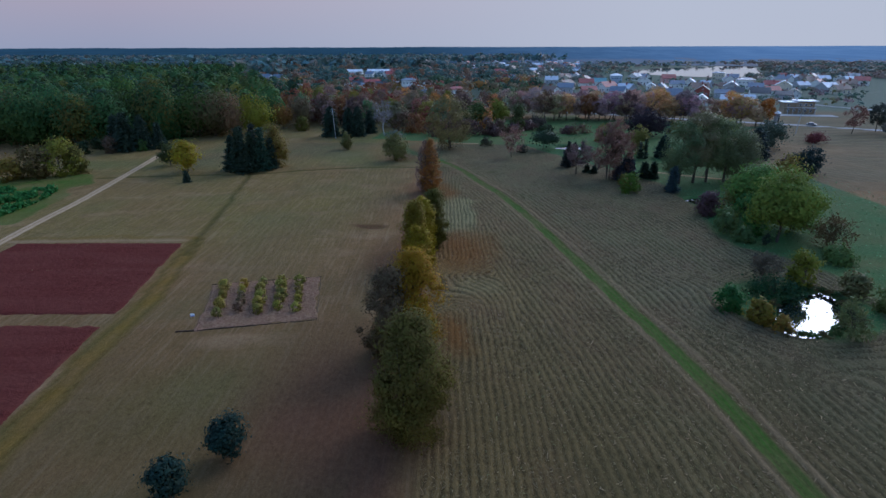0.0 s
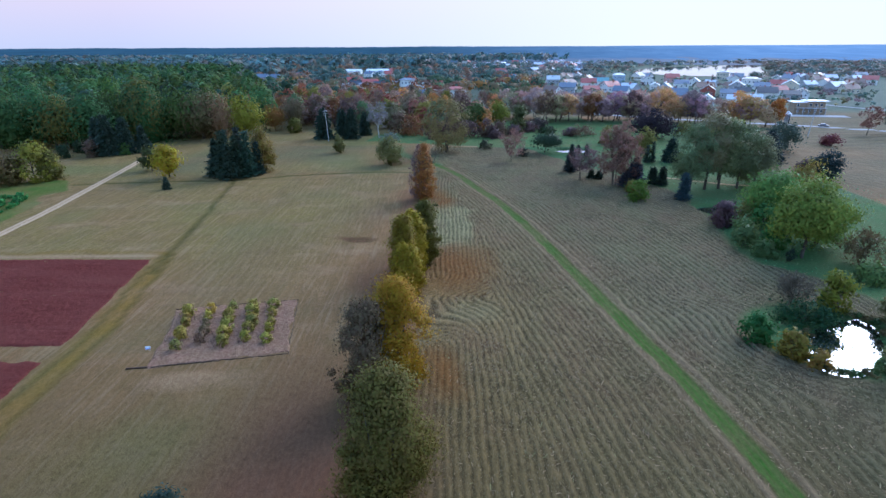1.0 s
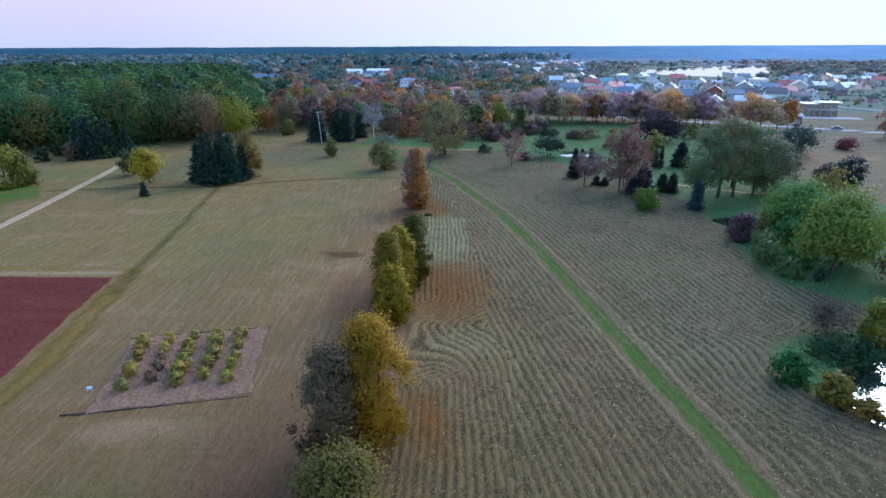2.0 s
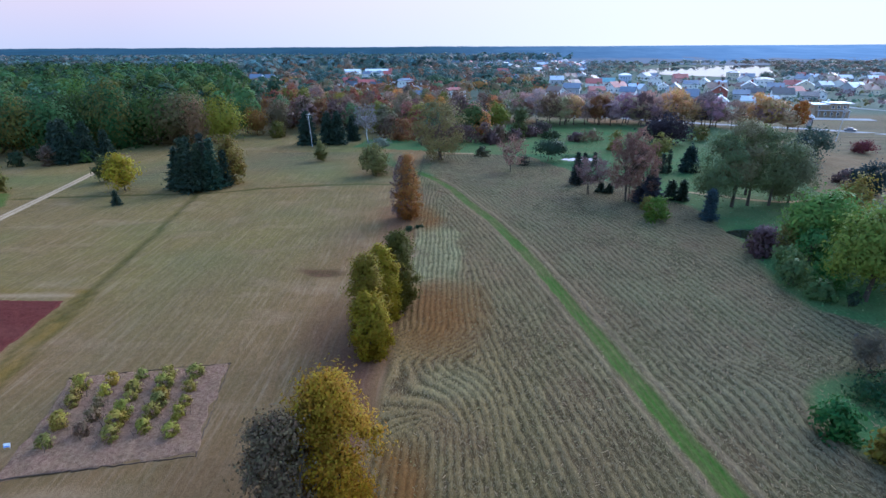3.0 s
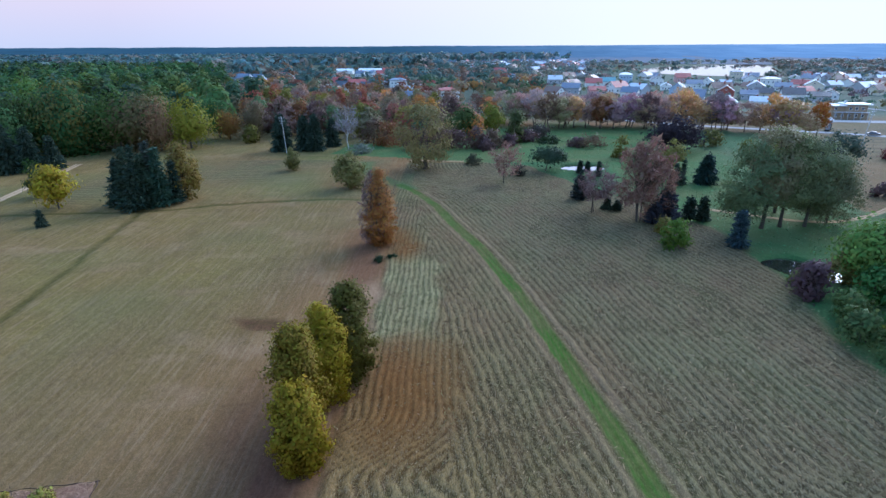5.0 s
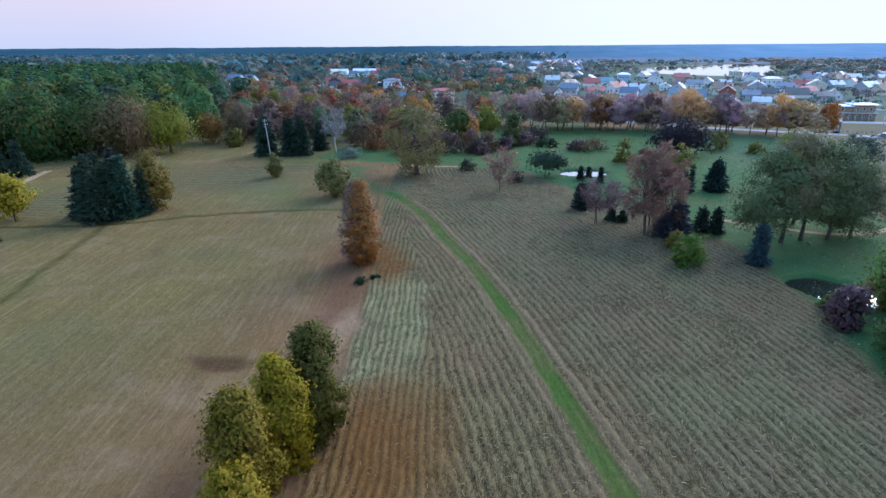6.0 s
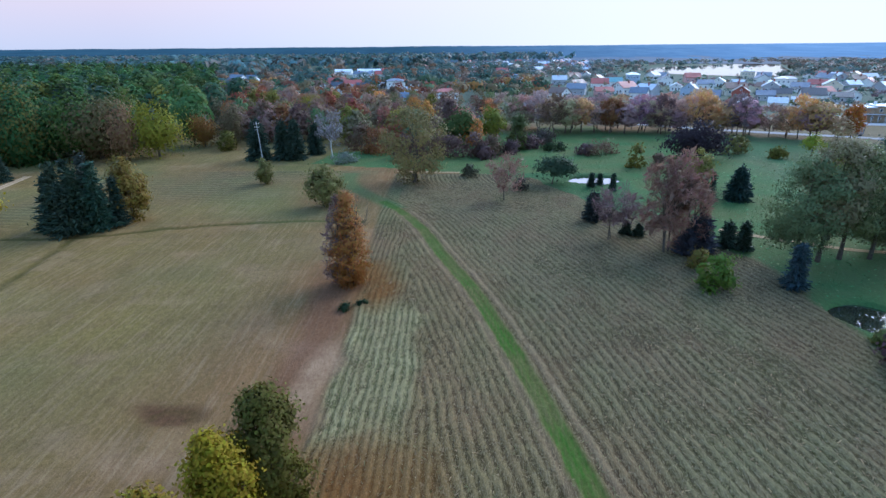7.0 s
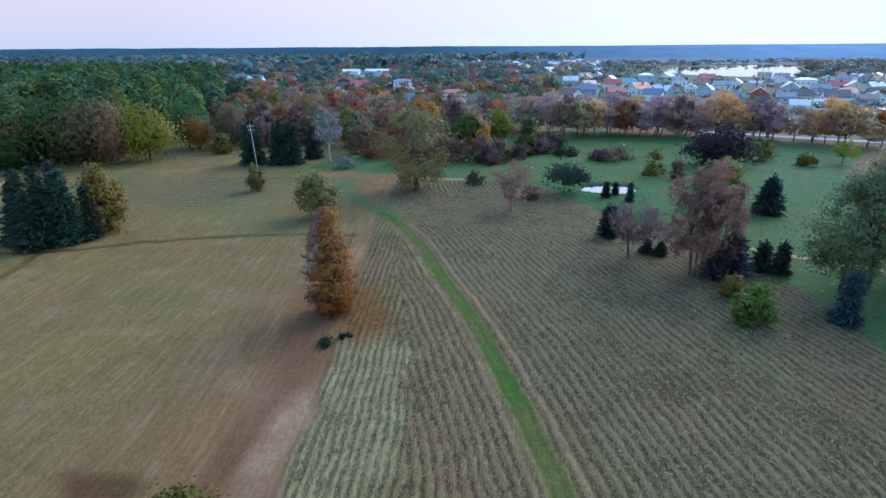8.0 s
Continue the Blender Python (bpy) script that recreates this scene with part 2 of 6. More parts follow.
DIRT = track_material()
ASPHALT = gravel_material("pale_asphalt", (0.28, 0.27, 0.27), (0.42, 0.41, 0.41))
LEAF, LEAF_STUFF, WATER = leaf_material("foliage"), leaf_material("mixed_foliage", True), water_material()
NEEDLE = leaf_material("needles", False, 0.1)
BARK = plain_material("bark", (0.085, 0.07, 0.055), 1.0, 0.0, 0.4, 3)
PALE_BARK = plain_material("birch_bark", (0.45, 0.44, 0.42), 0.8, 0.2, 0.4, 3)
POLE_GREY = plain_material("weathered_pole", (0.42, 0.41, 0.40), 0.8, 0.2, 0.2, 2)
STEEL = plain_material("dull_steel", (0.35, 0.35, 0.36), 0.45, 0.5, 0.15, 2, 0.1, 0.8)
WHITE = plain_material("white_paint", (0.75, 0.75, 0.74), 0.6, 0.3, 0.08)
GLASS = plain_material("dark_glazing", (0.05, 0.07, 0.10), 0.12, 0.6, 0.3, 0.4, 0)
BLACK = plain_material("black_cladding", (0.018, 0.018, 0.02), 0.5, 0.4, 0.3)


# ---- small mesh tools ----
def lattice(ix, iy, seed):
    v = np.sin(ix * 127.1 + iy * 311.7 + seed * 74.7) * 43758.5453
    return v - np.floor(v)


def vnoise(x, y, size, seed=0):
    """Smooth noise, 0 to 1, with features about size metres across."""
    x, y = np.asarray(x, float) / size, np.asarray(y, float) / size
    ix, iy = np.floor(x), np.floor(y)
    fx, fy = x - ix, y - iy
    fx, fy = fx * fx * (3 - 2 * fx), fy * fy * (3 - 2 * fy)
    a, b = lattice(ix, iy, seed), lattice(ix + 1, iy, seed)
    c, d = lattice(ix, iy + 1, seed), lattice(ix + 1, iy + 1, seed)
    return (a * (1 - fx) + b * fx) * (1 - fy) + (c * (1 - fx) + d * fx) * fy


def raw_mesh(name, verts, faces, mat, smooth=False):
    """A mesh of quads from arrays."""
    me = bpy.data.meshes.new(name)
    verts, faces = np.asarray(verts, np.float32), np.asarray(faces, np.int32)
    me.vertices.add(len(verts))
    me.vertices.foreach_set("co", verts.ravel())
    me.loops.add(faces.size)
    me.loops.foreach_set("vertex_index", faces.ravel())
    me.polygons.add(len(faces))
    me.polygons.foreach_set("loop_start", np.arange(0, faces.size, faces.shape[1], dtype=np.int32))
    me.update(calc_edges=True)
    me.polygons.foreach_set("use_smooth", np.full(len(faces), smooth))
    me.materials.append(mat)
    return me


def loose_quads(name, quads, mat, normals=None):
    """A mesh of separate quads, given as (n, 4, 3), shaded as one soft mass where normals are given."""
    n = len(quads)
    me = raw_mesh(name, quads.reshape(-1, 3), np.arange(n * 4).reshape(n, 4), mat, normals is not None)
    if normals is not None:
        soft = normals / (np.linalg.norm(normals, axis=1)[:, None] + 1e-9)
        me.attributes.new("custom_normal", "FLOAT_VECTOR", "POINT").data.foreach_set("vector", np.repeat(soft, 4, axis=0).astype(np.float32).ravel())
    return me


def add_attr(me, name, values):
    me.attributes.new(name, "FLOAT", "POINT").data.foreach_set("value", np.asarray(values, np.float32).ravel())


def part(name, data, parent, label="", loc=(0, 0, 0), rz=0.0):
    ob = new(name, data)
    ob.parent = parent
    ob.matrix_basis = pose(*loc, 0, 0, rz)
    if label:
        ob["label"] = label
    return ob


def bm_mesh(name, bm, mat):
    me = bpy.data.meshes.new(name)
    bm.to_mesh(me)
    bm.free()
    me.materials.append(mat)
    return me


def box_mesh(name, sx, sy, sz, mat, bevel=0.02):
    """A box with soft edges, standing on its base centre."""
    bm = bmesh.new()
    bmesh.ops.create_cube(bm, size=1.0, matrix=Matrix.LocRotScale((0, 0, sz / 2), None, (sx, sy, sz)))
    if bevel:
        bmesh.ops.bevel(bm, geom=list(bm.edges), offset=bevel, segments=1, affect="EDGES")
    return bm_mesh(name, bm, mat)


def tube(points, radii, sides=6):
    """Verts and quads of a tapered tube along points."""
    points = np.asarray(points, float)
    verts, faces = [], []
    for i, (p, r) in enumerate(zip(points, radii)):
        d = points[min(i + 1, len(points) - 1)] - points[max(i - 1, 0)]
        d = d / (np.linalg.norm(d) + 1e-9)
        a = np.cross(d, (0, 0, 1.0) if abs(d[2]) < 0.9 else (1.0, 0, 0))
        a /= np.linalg.norm(a)
        b = np.cross(d, a)
        ang = np.arange(sides) * 2 * np.pi / sides
        verts.append(p + r * (np.cos(ang)[:, None] * a + np.sin(ang)[:, None] * b))
        if i:
            k = (i - 1) * sides
            faces += [(k + j, k + (j + 1) % sides, k + sides + (j + 1) % sides, k + sides + j) for j in range(sides)]
    return np.vstack(verts), np.array(faces)


def join_tubes(name, tubes, mat):
    vs, fs, k = [], [], 0
    for v, f in tubes:
        vs.append(v)
        fs.append(f + k)
        k += len(v)
    return raw_mesh(name, np.vstack(vs), np.vstack(fs), mat, True)


def inside(poly, x, y):
    """Which of the places lie inside a polygon."""
    hit = np.zeros(np.shape(x), bool)
    for (x0, y0), (x1, y1) in zip(poly, poly[1:] + poly[:1]):
        cross = (y0 > y) != (y1 > y)
        with np.errstate(divide="ignore", invalid="ignore"):
            hit ^= cross & (x < (x1 - x0) * (y - y0) / (y1 - y0 + 1e-12) + x0)
    return hit


def away(line, x, y):
    """Distance of places from a polyline."""
    best = np.full(np.shape(x), 1e9)
    for (x0, y0), (x1, y1) in zip(line, line[1:]):
        dx, dy = x1 - x0, y1 - y0
        t = np.clip(((x - x0) * dx + (y - y0) * dy) / (dx * dx + dy * dy), 0, 1)
        best = np.minimum(best, np.hypot(x - x0 - t * dx, y - y0 - t * dy))
    return best


def fade(d, inner, outer):
    return np.clip((outer - d) / (outer - inner), 0, 1)


# ---- the lie of the land ----
STRIP = [(33.5, -20), (32.5, 30), (30.4, 55.8), (28.6, 66.7), (25.9, 81), (22.5, 101.8), (19.9, 116), (17.4, 128), (14.8, 139), (10.1, 152.5), (4.8, 171), (-3.5, 186), (-15.6, 202)]
DITCH = [(-57.6, 162.2), (-52.6, 132.5), (-50.1, 116.0), (-48.6, 105.0), (-46.9, 95.0)]
VERGE = [(-48.2, 103.0), (-44.0, 77.8), (-43.3, 66.7), (-42.6, 57.4), (-40.0, 35.0)]
FIELD_EDGE = [(-100.0, 157.0), (-70.0, 161.0), (-56.5, 161.5), (-42.6, 167.0), (-26.3, 170.5), (-14.1, 171.5), (-6.0, 171.0)]
BANK_X = ([60, 66, 80, 88, 93, 96, 98, 105, 114, 128, 140, 150, 158], [62, 64, 66, 63.5, 61.5, 59.5, 56.8, 56.2, 58, 60.5, 61.2, 61.5, 54])
LAWN = [(-30, 228), (-4, 220), (11, 215), (33, 208), (40.6, 187), (46, 176), (58, 160), (66, 150), (95, 155), (104, 190), (116, 225), (146, 258), (112, 284), (60, 298), (28, 290), (20, 262), (-26, 245)]
PONDS = [(53.0, 72.2, 8.6, 3.6, 0.82), (65.5, 129.5, 5.6, 4.2, -0.9), (48.5, 206.0, 7.0, 4.6, 0.0)]


def pond_depth(x, y):
    """1 well inside a pond, 0 outside its bank."""
    best = np.zeros(np.shape(x))
    for px, py, rx, ry, turn in PONDS:
        c, s = math.cos(turn), math.sin(turn)
        u, v = ((x - px) * c + (y - py) * s) / rx, (-(x - px) * s + (y - py) * c) / ry
        d = np.hypot(u, v) + 0.25 * (vnoise(x, y, 3.0, 5) - 0.5)
        best = np.maximum(best, np.clip((1.12 - d) / 0.3, 0, 1))
    return best


def strip_x(y):
    """Where the green strip runs, its bends eased."""
    ys = np.arange(-40, 230, 1.0)
    xs = np.convolve(np.pad(np.interp(ys, [p[1] for p in STRIP], [p[0] for p in STRIP]), 8, "edge"), np.ones(17) / 17, "valid")
    return np.interp(y, ys, xs)


def build_ground():
    def run(a, b, step):
        return np.arange(a, b, step)

    def grow(a, b, n):
        return a + (b - a) * (np.arange(1, n + 1) / n) ** 2.6

    gx = np.concatenate([grow(-115, -4950, 30)[::-1], run(-115, -7, 0.7), run(-7, 68, 0.28), run(68, 140, 1.3), grow(140, 4950, 30)])
    gy = np.concatenate([grow(28, -900, 12)[::-1], run(28, 60, 0.62), run(60, 98, 0.42), run(98, 216, 0.62), run(216, 262, 1.1), grow(262, 4950, 40)])
    x, y = np.meshgrid(gx, gy)
    wx, wy = x + 2.5 * (vnoise(x, y, 5, 1) - 0.5), y + 2.5 * (vnoise(x, y, 5, 2) - 0.5)
    sx = strip_x(y)
    u = x - sx
    # windrow phase: along the tree row beside it, along the green strip on both its sides
    # the mower swung round here: the rows arch over and run on beyond
    arch = np.clip((y - 70) / 7, 0, 1) * np.clip((93 - y) / 9, 0, 1) * np.clip((11 - np.abs(x - 5)) / 4, 0, 1)
    arch = 0.42 * arch * arch * (3 - 2 * arch) * (0.6 + 0.8 * vnoise(x, y, 7, 57))
    along = 5.0 + 1.22 * (x - 5) * (1 - arch) + 1.22 * np.hypot(x - 5, 0.75 * np.clip(y - 71, 0, 30)) * arch
    left = np.where(wx + 3 * (vnoise(x, y, 14, 55) - 0.5) < 0.42 * sx, along, 20.0 + u * 1.0)
    right = 20.0 + u * 0.90 + 0.9 * np.exp(-(((x - 46) / 9) ** 2 + ((y - 80) / 12) ** 2)) * (y - 80) * 0.25
    # the rows swing round the pond's bank
    ring = np.hypot((x - 52.5) / 1.1, y - 73) - 9.5
    near = np.clip((13 - ring) / 9, 0, 1)
    near = near * near * (3 - 2 * near) * (x < 60) * np.clip((86 - y) / 10, 0, 1)
    right = right * (1 - near) + (20.0 + 0.90 * (14.5 - ring)) * near
    phase = np.where(u < 0, left, right) + 0.34 * (vnoise(x, y, 2.5, 7) - 0.5) + 0.75 * (vnoise(x, y, 9, 8) - 0.5)
    ridge = 0.5 + 0.5 * np.cos(2 * np.pi * phase)
    rough = vnoise(x * 1.6, y * 0.8, 0.55, 9) * 0.6 + vnoise(x, y, 1.3, 13) * 0.4
    ridge = np.clip(ridge * (0.42 + 0.95 * rough) * (0.3 + 0.6 * vnoise(x, y, 5, 10) + 0.45 * vnoise(x, y, 15, 58)) + 0.36 * (rough - 0.45), 0, 1)
    bank = np.interp(y, *BANK_X)
    lush = fade(bank - wx, -0.5, 1.0) * (y > 62) * (y < 160) * (x < 105)
    lush = np.maximum(lush, inside(LAWN, wx, wy).astype(float))
    lush = np.maximum(lush, fade(np.hypot((wx - 52.5) / 10.5, (wy - 73) / 9.5), 0.95, 1.1))
    strip = fade(np.abs(u + 0.5 * (vnoise(x, y, 2, 3) - 0.5)), 0.8, 1.3) * (y < 186)
    strip = strip * (0.52 + 0.48 * np.cos(u * 3.9) ** 2) * (0.58 + 0.55 * vnoise(x, y, 3, 30))
    mx, my = wx + 6 * (vnoise(x, y, 11, 48) - 0.5), wy + 6 * (vnoise(x, y, 11, 49) - 0.5)
    crop = inside([(-150, 112), (-92, 112), (-94.5, 130), (-99.5, 150), (-106, 160), (-150, 158)], mx, my) * (0.35 + 0.65 * vnoise(x, y, 4, 50)) * 0.85
    hem = 0.45 * fade(np.abs(np.abs(u - 0.2) - 1.9), 0.2, 0.6) * (y < 178) * (0.4 + 0.6 * vnoise(x, y, 2.5, 35))
    past = fade(np.abs(u), 1.5, 3.5) * (y >= 180) * (y < 215) * 0.6
    green_bits = np.clip((vnoise(x, y, 9, 21) - 0.55) * 3, 0, 1) * (x < -8) * 0.10 + np.clip((vnoise(x, y, 16, 22) - 0.4) * 2.5, 0, 1) * np.clip((y - 163) / 12, 0, 1) * (y < 290) * (x < 0) * 0.28
    far_green = (vnoise(x, y, 130, 23) > 0.6) * (y > 330) * 0.6
    lush = np.clip(np.maximum.reduce([lush * (0.7 + 0.3 * vnoise(x, y, 6, 4)), past, green_bits, far_green]), 0, 1)
    side = np.interp(y, [28, 60, 130, 175], [-1.5, -1.2, -0.6, -3.0])
    mown = fade(side - x, -0.2, 0.8) * (y < 213) * fade(wx - bank, -1.0, 1.0) * (x < 75)
    mown = np.where((y > 165) & (u < 0), mown * fade(-u - 26, 0, 10), mown) * (1 - 0.8 * strip)
    mown = mown * (1 - 0.9 * fade(np.hypot((wx - 52.5) / 10.5, (wy - 73) / 9.5), 0.95, 1.1))
    pale = fade(np.maximum(np.abs(wx - 3.2) / 4.6, np.abs(wy - 121) / 14.0), 0.85, 1.1) * (0.65 + 0.35 * vnoise(x, y, 4, 24))
    pale = np.maximum(pale, 0.35 * fade(np.hypot((wx - 6) / 5, (wy - 81) / 5), 0.3, 1.0))
    ex, ey = x + 0.9 * (vnoise(x, y, 4, 37) - 0.5), y + 0.9 * (vnoise(x, y, 4, 38) - 0.5)
    bare = 0.95 * fade(np.hypot((wx + 3.0) / 2.4, (wy - 117) / 11.0), 0.4, 1.0) * (0.4 + 0.6 * vnoise(x, y, 1.6, 29)) + 0.4 * fade(np.hypot((wx + 28) / 6, (wy - 64) / 2.0), 0.4, 1.0) + 0.8 * fade(np.hypot((ex + 44.6) / 1.2, (ey - 52) / 8.0), 0.4, 1.0) * (0.5 + 0.5 * vnoise(x, y, 1.2, 45)) + 0.7 * fade(np.abs(y - 102.4 - 0.02 * (x + 70)), 0.3, 1.0) * (x < -48.5) * (x > -90) + hem
    # far ground from y 300 on, where the haze-paled colour takes over
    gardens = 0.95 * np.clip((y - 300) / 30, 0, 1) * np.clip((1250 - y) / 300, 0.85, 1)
    warm = fade(wx - np.interp(y, [40, 70, 105, 140], [24, 21, 15, 8]), -14, 5) * (x > -3) * (y < 150) * (0.6 + 0.4 * vnoise(x, y, 11, 36)) * np.clip((150 - y) / 50, 0.25, 1)
    # nearest ground, y below 78, blended darker and duller
    dull = 0.75 * fade(y, 48, 78) * (0.5 + 0.5 * vnoise(x, y, 8, 54)) * (x > -70) * (x < 70)
    olive = fade(x + 16 + 10 * (vnoise(x, y, 20, 46) - 0.5), -6, 4) * np.clip((y - 82) / 25, 0, 1) * (0.35 + 0.65 * vnoise(x, y, 14, 47)) * (x > -140)
    olive = np.maximum(olive, 0.6 * fade(np.hypot((wx + 26) / 16, (wy - 50) / 9), 0.4, 1.0))
    gardens = np.maximum(gardens, 0.2 * fade(100 - wx, 0, 12) * (y > 140) * (y < 310))
    # fainter mowing lines in the meadow: along the tree row, and across the slope beyond the field edge
    lines = 0.30 * (x > -42) * fade(x, -11, -8) * (y > 70) * (y < 164) * np.clip(vnoise(x, y, 16, 25) * 1.8 - 0.5, 0, 1)
    edge_y = np.interp(x, [p[0] for p in FIELD_EDGE], [p[1] for p in FIELD_EDGE])
    cross = 0.95 * (y > edge_y + 2) * (y < 218) * fade(x, -14, -6) * fade(-x, 78, 90) * np.clip(vnoise(x, y, 22, 26) * 1.9 - 0.2, 0, 1)
    other = np.where(cross > lines, (y + 0.12 * x + 3 * vnoise(x, y, 25, 27)) * 0.52, (x + 0.13 * y) * 0.62) + 0.3 * (vnoise(x, y, 4, 28) - 0.5)
    far_rows = 0.6 * (x > 100) * (y > 150) * (y < 300) * np.clip(vnoise(x, y, 20, 64) * 1.8 - 0.3, 0, 1)
    other = np.where(far_rows > 0, (0.8 * x + 0.5 * y) * 0.30 + 0.4 * (vnoise(x, y, 9, 65) - 0.5), other)
    faint = np.maximum.reduce([lines, cross, far_rows])
    ridge = np.where(mown > faint, ridge, np.clip((0.5 + 0.5 * np.cos(2 * np.pi * other)) * (0.4 + 0.9 * rough), 0, 1))
    mown = np.maximum(mown, faint)
    litter = np.maximum(fade(np.abs(wx + 5.5 - 0.005 * y), 1.6, 4.6), np.maximum(1.0 * fade(np.hypot((wx + 10.5) / 13.0, (wy - 50) / 26), 0.3, 1.0), 0.7 * fade(np.hypot((wx + 8.0) / 6.0, (wy - 92) / 17), 0.3, 1.0))) * (y > 34) * (y < 150) * (0.5 + 0.5 * vnoise(x, y, 7, 12)) * np.interp(y, [100, 112], [1, 0.65])
    litter = np.maximum(litter, 0.95 * fade(np.hypot((wx + 15.0) / 4.6, (wy - 111.8) / 1.7), 0.5, 1.0))
    leaffall = np.zeros(x.shape)
    for cx, cy, r in ((1.6, 138.0, 4.0), (4.6, 97.0, 8.0), (-0.2, 143.0, 4.6), (2.0, 66.0, 3.6), (2.6, 100.0, 4.0)):
        leaffall = np.maximum(leaffall, 0.70 * fade(np.hypot(wx - cx, (wy - cy) * 0.55), 0.25 * r, r))
    ex, ey = x + 0.9 * (vnoise(x, y, 4, 37) - 0.5), y + 0.9 * (vnoise(x, y, 4, 38) - 0.5)
    ditch = fade(away(DITCH, ex, ey), 0.35, 1.0) * 0.95 * (0.6 + 0.4 * vnoise(x, y, 3, 39))
    # field-edge ditch, drawn wider and darker to take in its shadow
    ditch = np.maximum(ditch, 0.85 * fade(away(FIELD_EDGE, ex, ey), 0.3, 0.9))
    ditch = np.maximum(ditch, 0.55 * fade(np.abs(away(VERGE, ex, ey) - 1.2), 0.2, 0.5))
    ditch = np.maximum(ditch, 0.55 * fade(np.hypot((wx + 15.0) / 4.4, (wy - 111.8) / 1.6), 0.6, 1.0) * np.clip(0.3 + 1.1 * vnoise(x, y, 0.9, 53), 0, 1))
    ochre = (0.4 + 0.6 * vnoise(x, y, 2.5, 44)) * fade(away(VERGE, ex, ey), 0.8, 2.4) + 0.5 * fade(away([(-95, 103.5), (-48.5, 105)], wx, wy), 0.3, 1.2)
    z = 0.10 * (vnoise(x, y, 17, 15) - 0.5) + 0.05 * (vnoise(x, y, 2.2, 16) - 0.5) * (np.abs(x) < 200)
    z += 0.26 * ridge * mown + 0.12 * (vnoise(x, y, 0.6, 17) - 0.5) * np.maximum(mown, 0.22 * (np.abs(x) < 120))
    z -= 0.18 * ditch
    depth = pond_depth(x, y)
    z = z * (1 - depth) - 1.3 * depth
    n, m = len(gy), len(gx)
    i = (np.arange(n - 1)[:, None] * m + np.arange(m - 1)).ravel()
    me = raw_mesh("ground", np.stack([x, y, z], -1).reshape(-1, 3), np.stack([i, i + 1, i + m + 1, i + m], 1), MEADOW, True)
    cool = np.clip((u - 1) / 8, 0, 1) * (0.55 + 0.45 * vnoise(x, y, 18, 59))
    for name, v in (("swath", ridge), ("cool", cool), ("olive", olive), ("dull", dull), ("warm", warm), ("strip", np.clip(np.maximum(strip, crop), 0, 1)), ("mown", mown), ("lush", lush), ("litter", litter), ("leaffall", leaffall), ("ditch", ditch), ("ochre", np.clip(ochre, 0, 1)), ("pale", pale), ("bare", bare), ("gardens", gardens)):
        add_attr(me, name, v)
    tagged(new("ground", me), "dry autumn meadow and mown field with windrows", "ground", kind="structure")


build_ground()


def ribbon(name, line, width, mat, z, label, category):
    """A worn track or road laid along a line."""
    pts = []
    for (x0, y0), (x1, y1) in zip(line, line[1:]):
        n = max(2, int(math.hypot(x1 - x0, y1 - y0) / 1.5))
        pts += [(x0 + (x1 - x0) * i / n, y0 + (y1 - y0) * i / n) for i in range(n)]
    p = np.array(pts + [line[-1]])
    k = np.ones(9) / 9
    pad = np.vstack([np.repeat(p[:1], 4, 0), p, np.repeat(p[-1:], 4, 0)])
    p = np.stack([np.convolve(pad[:, 0], k, "valid"), np.convolve(pad[:, 1], k, "valid")], 1)
    d = np.gradient(p, axis=0)
    d /= np.linalg.norm(d, axis=1)[:, None]
    nrm = np.stack([-d[:, 1], d[:, 0]], 1)
    cols = []
    FS = (-1, -0.75, -0.5, -0.25, 0, 0.25, 0.5, 0.75, 1)
    for f in FS:
        edge = width / 2 * f * (1 + 0.16 * (vnoise(p[:, 0], p[:, 1], 2.0, 31) - 0.5))
        q = p + nrm * edge[:, None]
        cols.append(np.column_stack([q, np.full(len(q), z - (0.05 if abs(f) == 1 else 0) - (0.03 if abs(f) == 0.5 else 0))]))
    v = np.stack(cols, 1)
    n, m = v.shape[:2]
    i = (np.arange(n - 1)[:, None] * m + np.arange(m - 1)).ravel()
    me = raw_mesh(name, v.reshape(-1, 3), np.stack([i, i + m, i + m + 1, i + 1], 1), mat, True)
    add_attr(me, "across", np.tile(np.array(FS, float), n))
    return tagged(new(name, me), label, category, kind="structure")


ribbon("dirt_road", [(-82, 60), (-85, 95), (-87.8, 115), (-89.2, 130), (-91.5, 144), (-95.4, 168), (-101, 198.8), (-104, 214)], 2.3, DIRT, 0.12, "pale sandy dirt road across the meadow", "road")
ribbon("road", [(-20, 352), (20, 345), (46, 336), (63, 327), (89, 312), (108, 297), (133, 283), (163, 268.5), (192, 248.7), (260, 205)], 5.0, ASPHALT, 0.14, "pale grey country road behind a row of trees", "road")
ribbon("footpath", [(60, 166), (66, 161), (72.4, 157.7), (82.4, 151.5), (95.7, 156.4), (112, 168)], 1.5, DIRT, 0.10, "worn sandy footpath across the lawn", "path")
ribbon("footpath", [(-5, 216.8), (2, 215.6), (9, 215), (16, 214.5)], 1.2, DIRT, 0.11, "short worn sandy footpath on the lawn", "path")
ribbon("side_street", [(220, 460), (232, 400), (240, 350), (262, 310)], 4.0, ASPHALT, 0.12, "pale village street between gardens", "road")


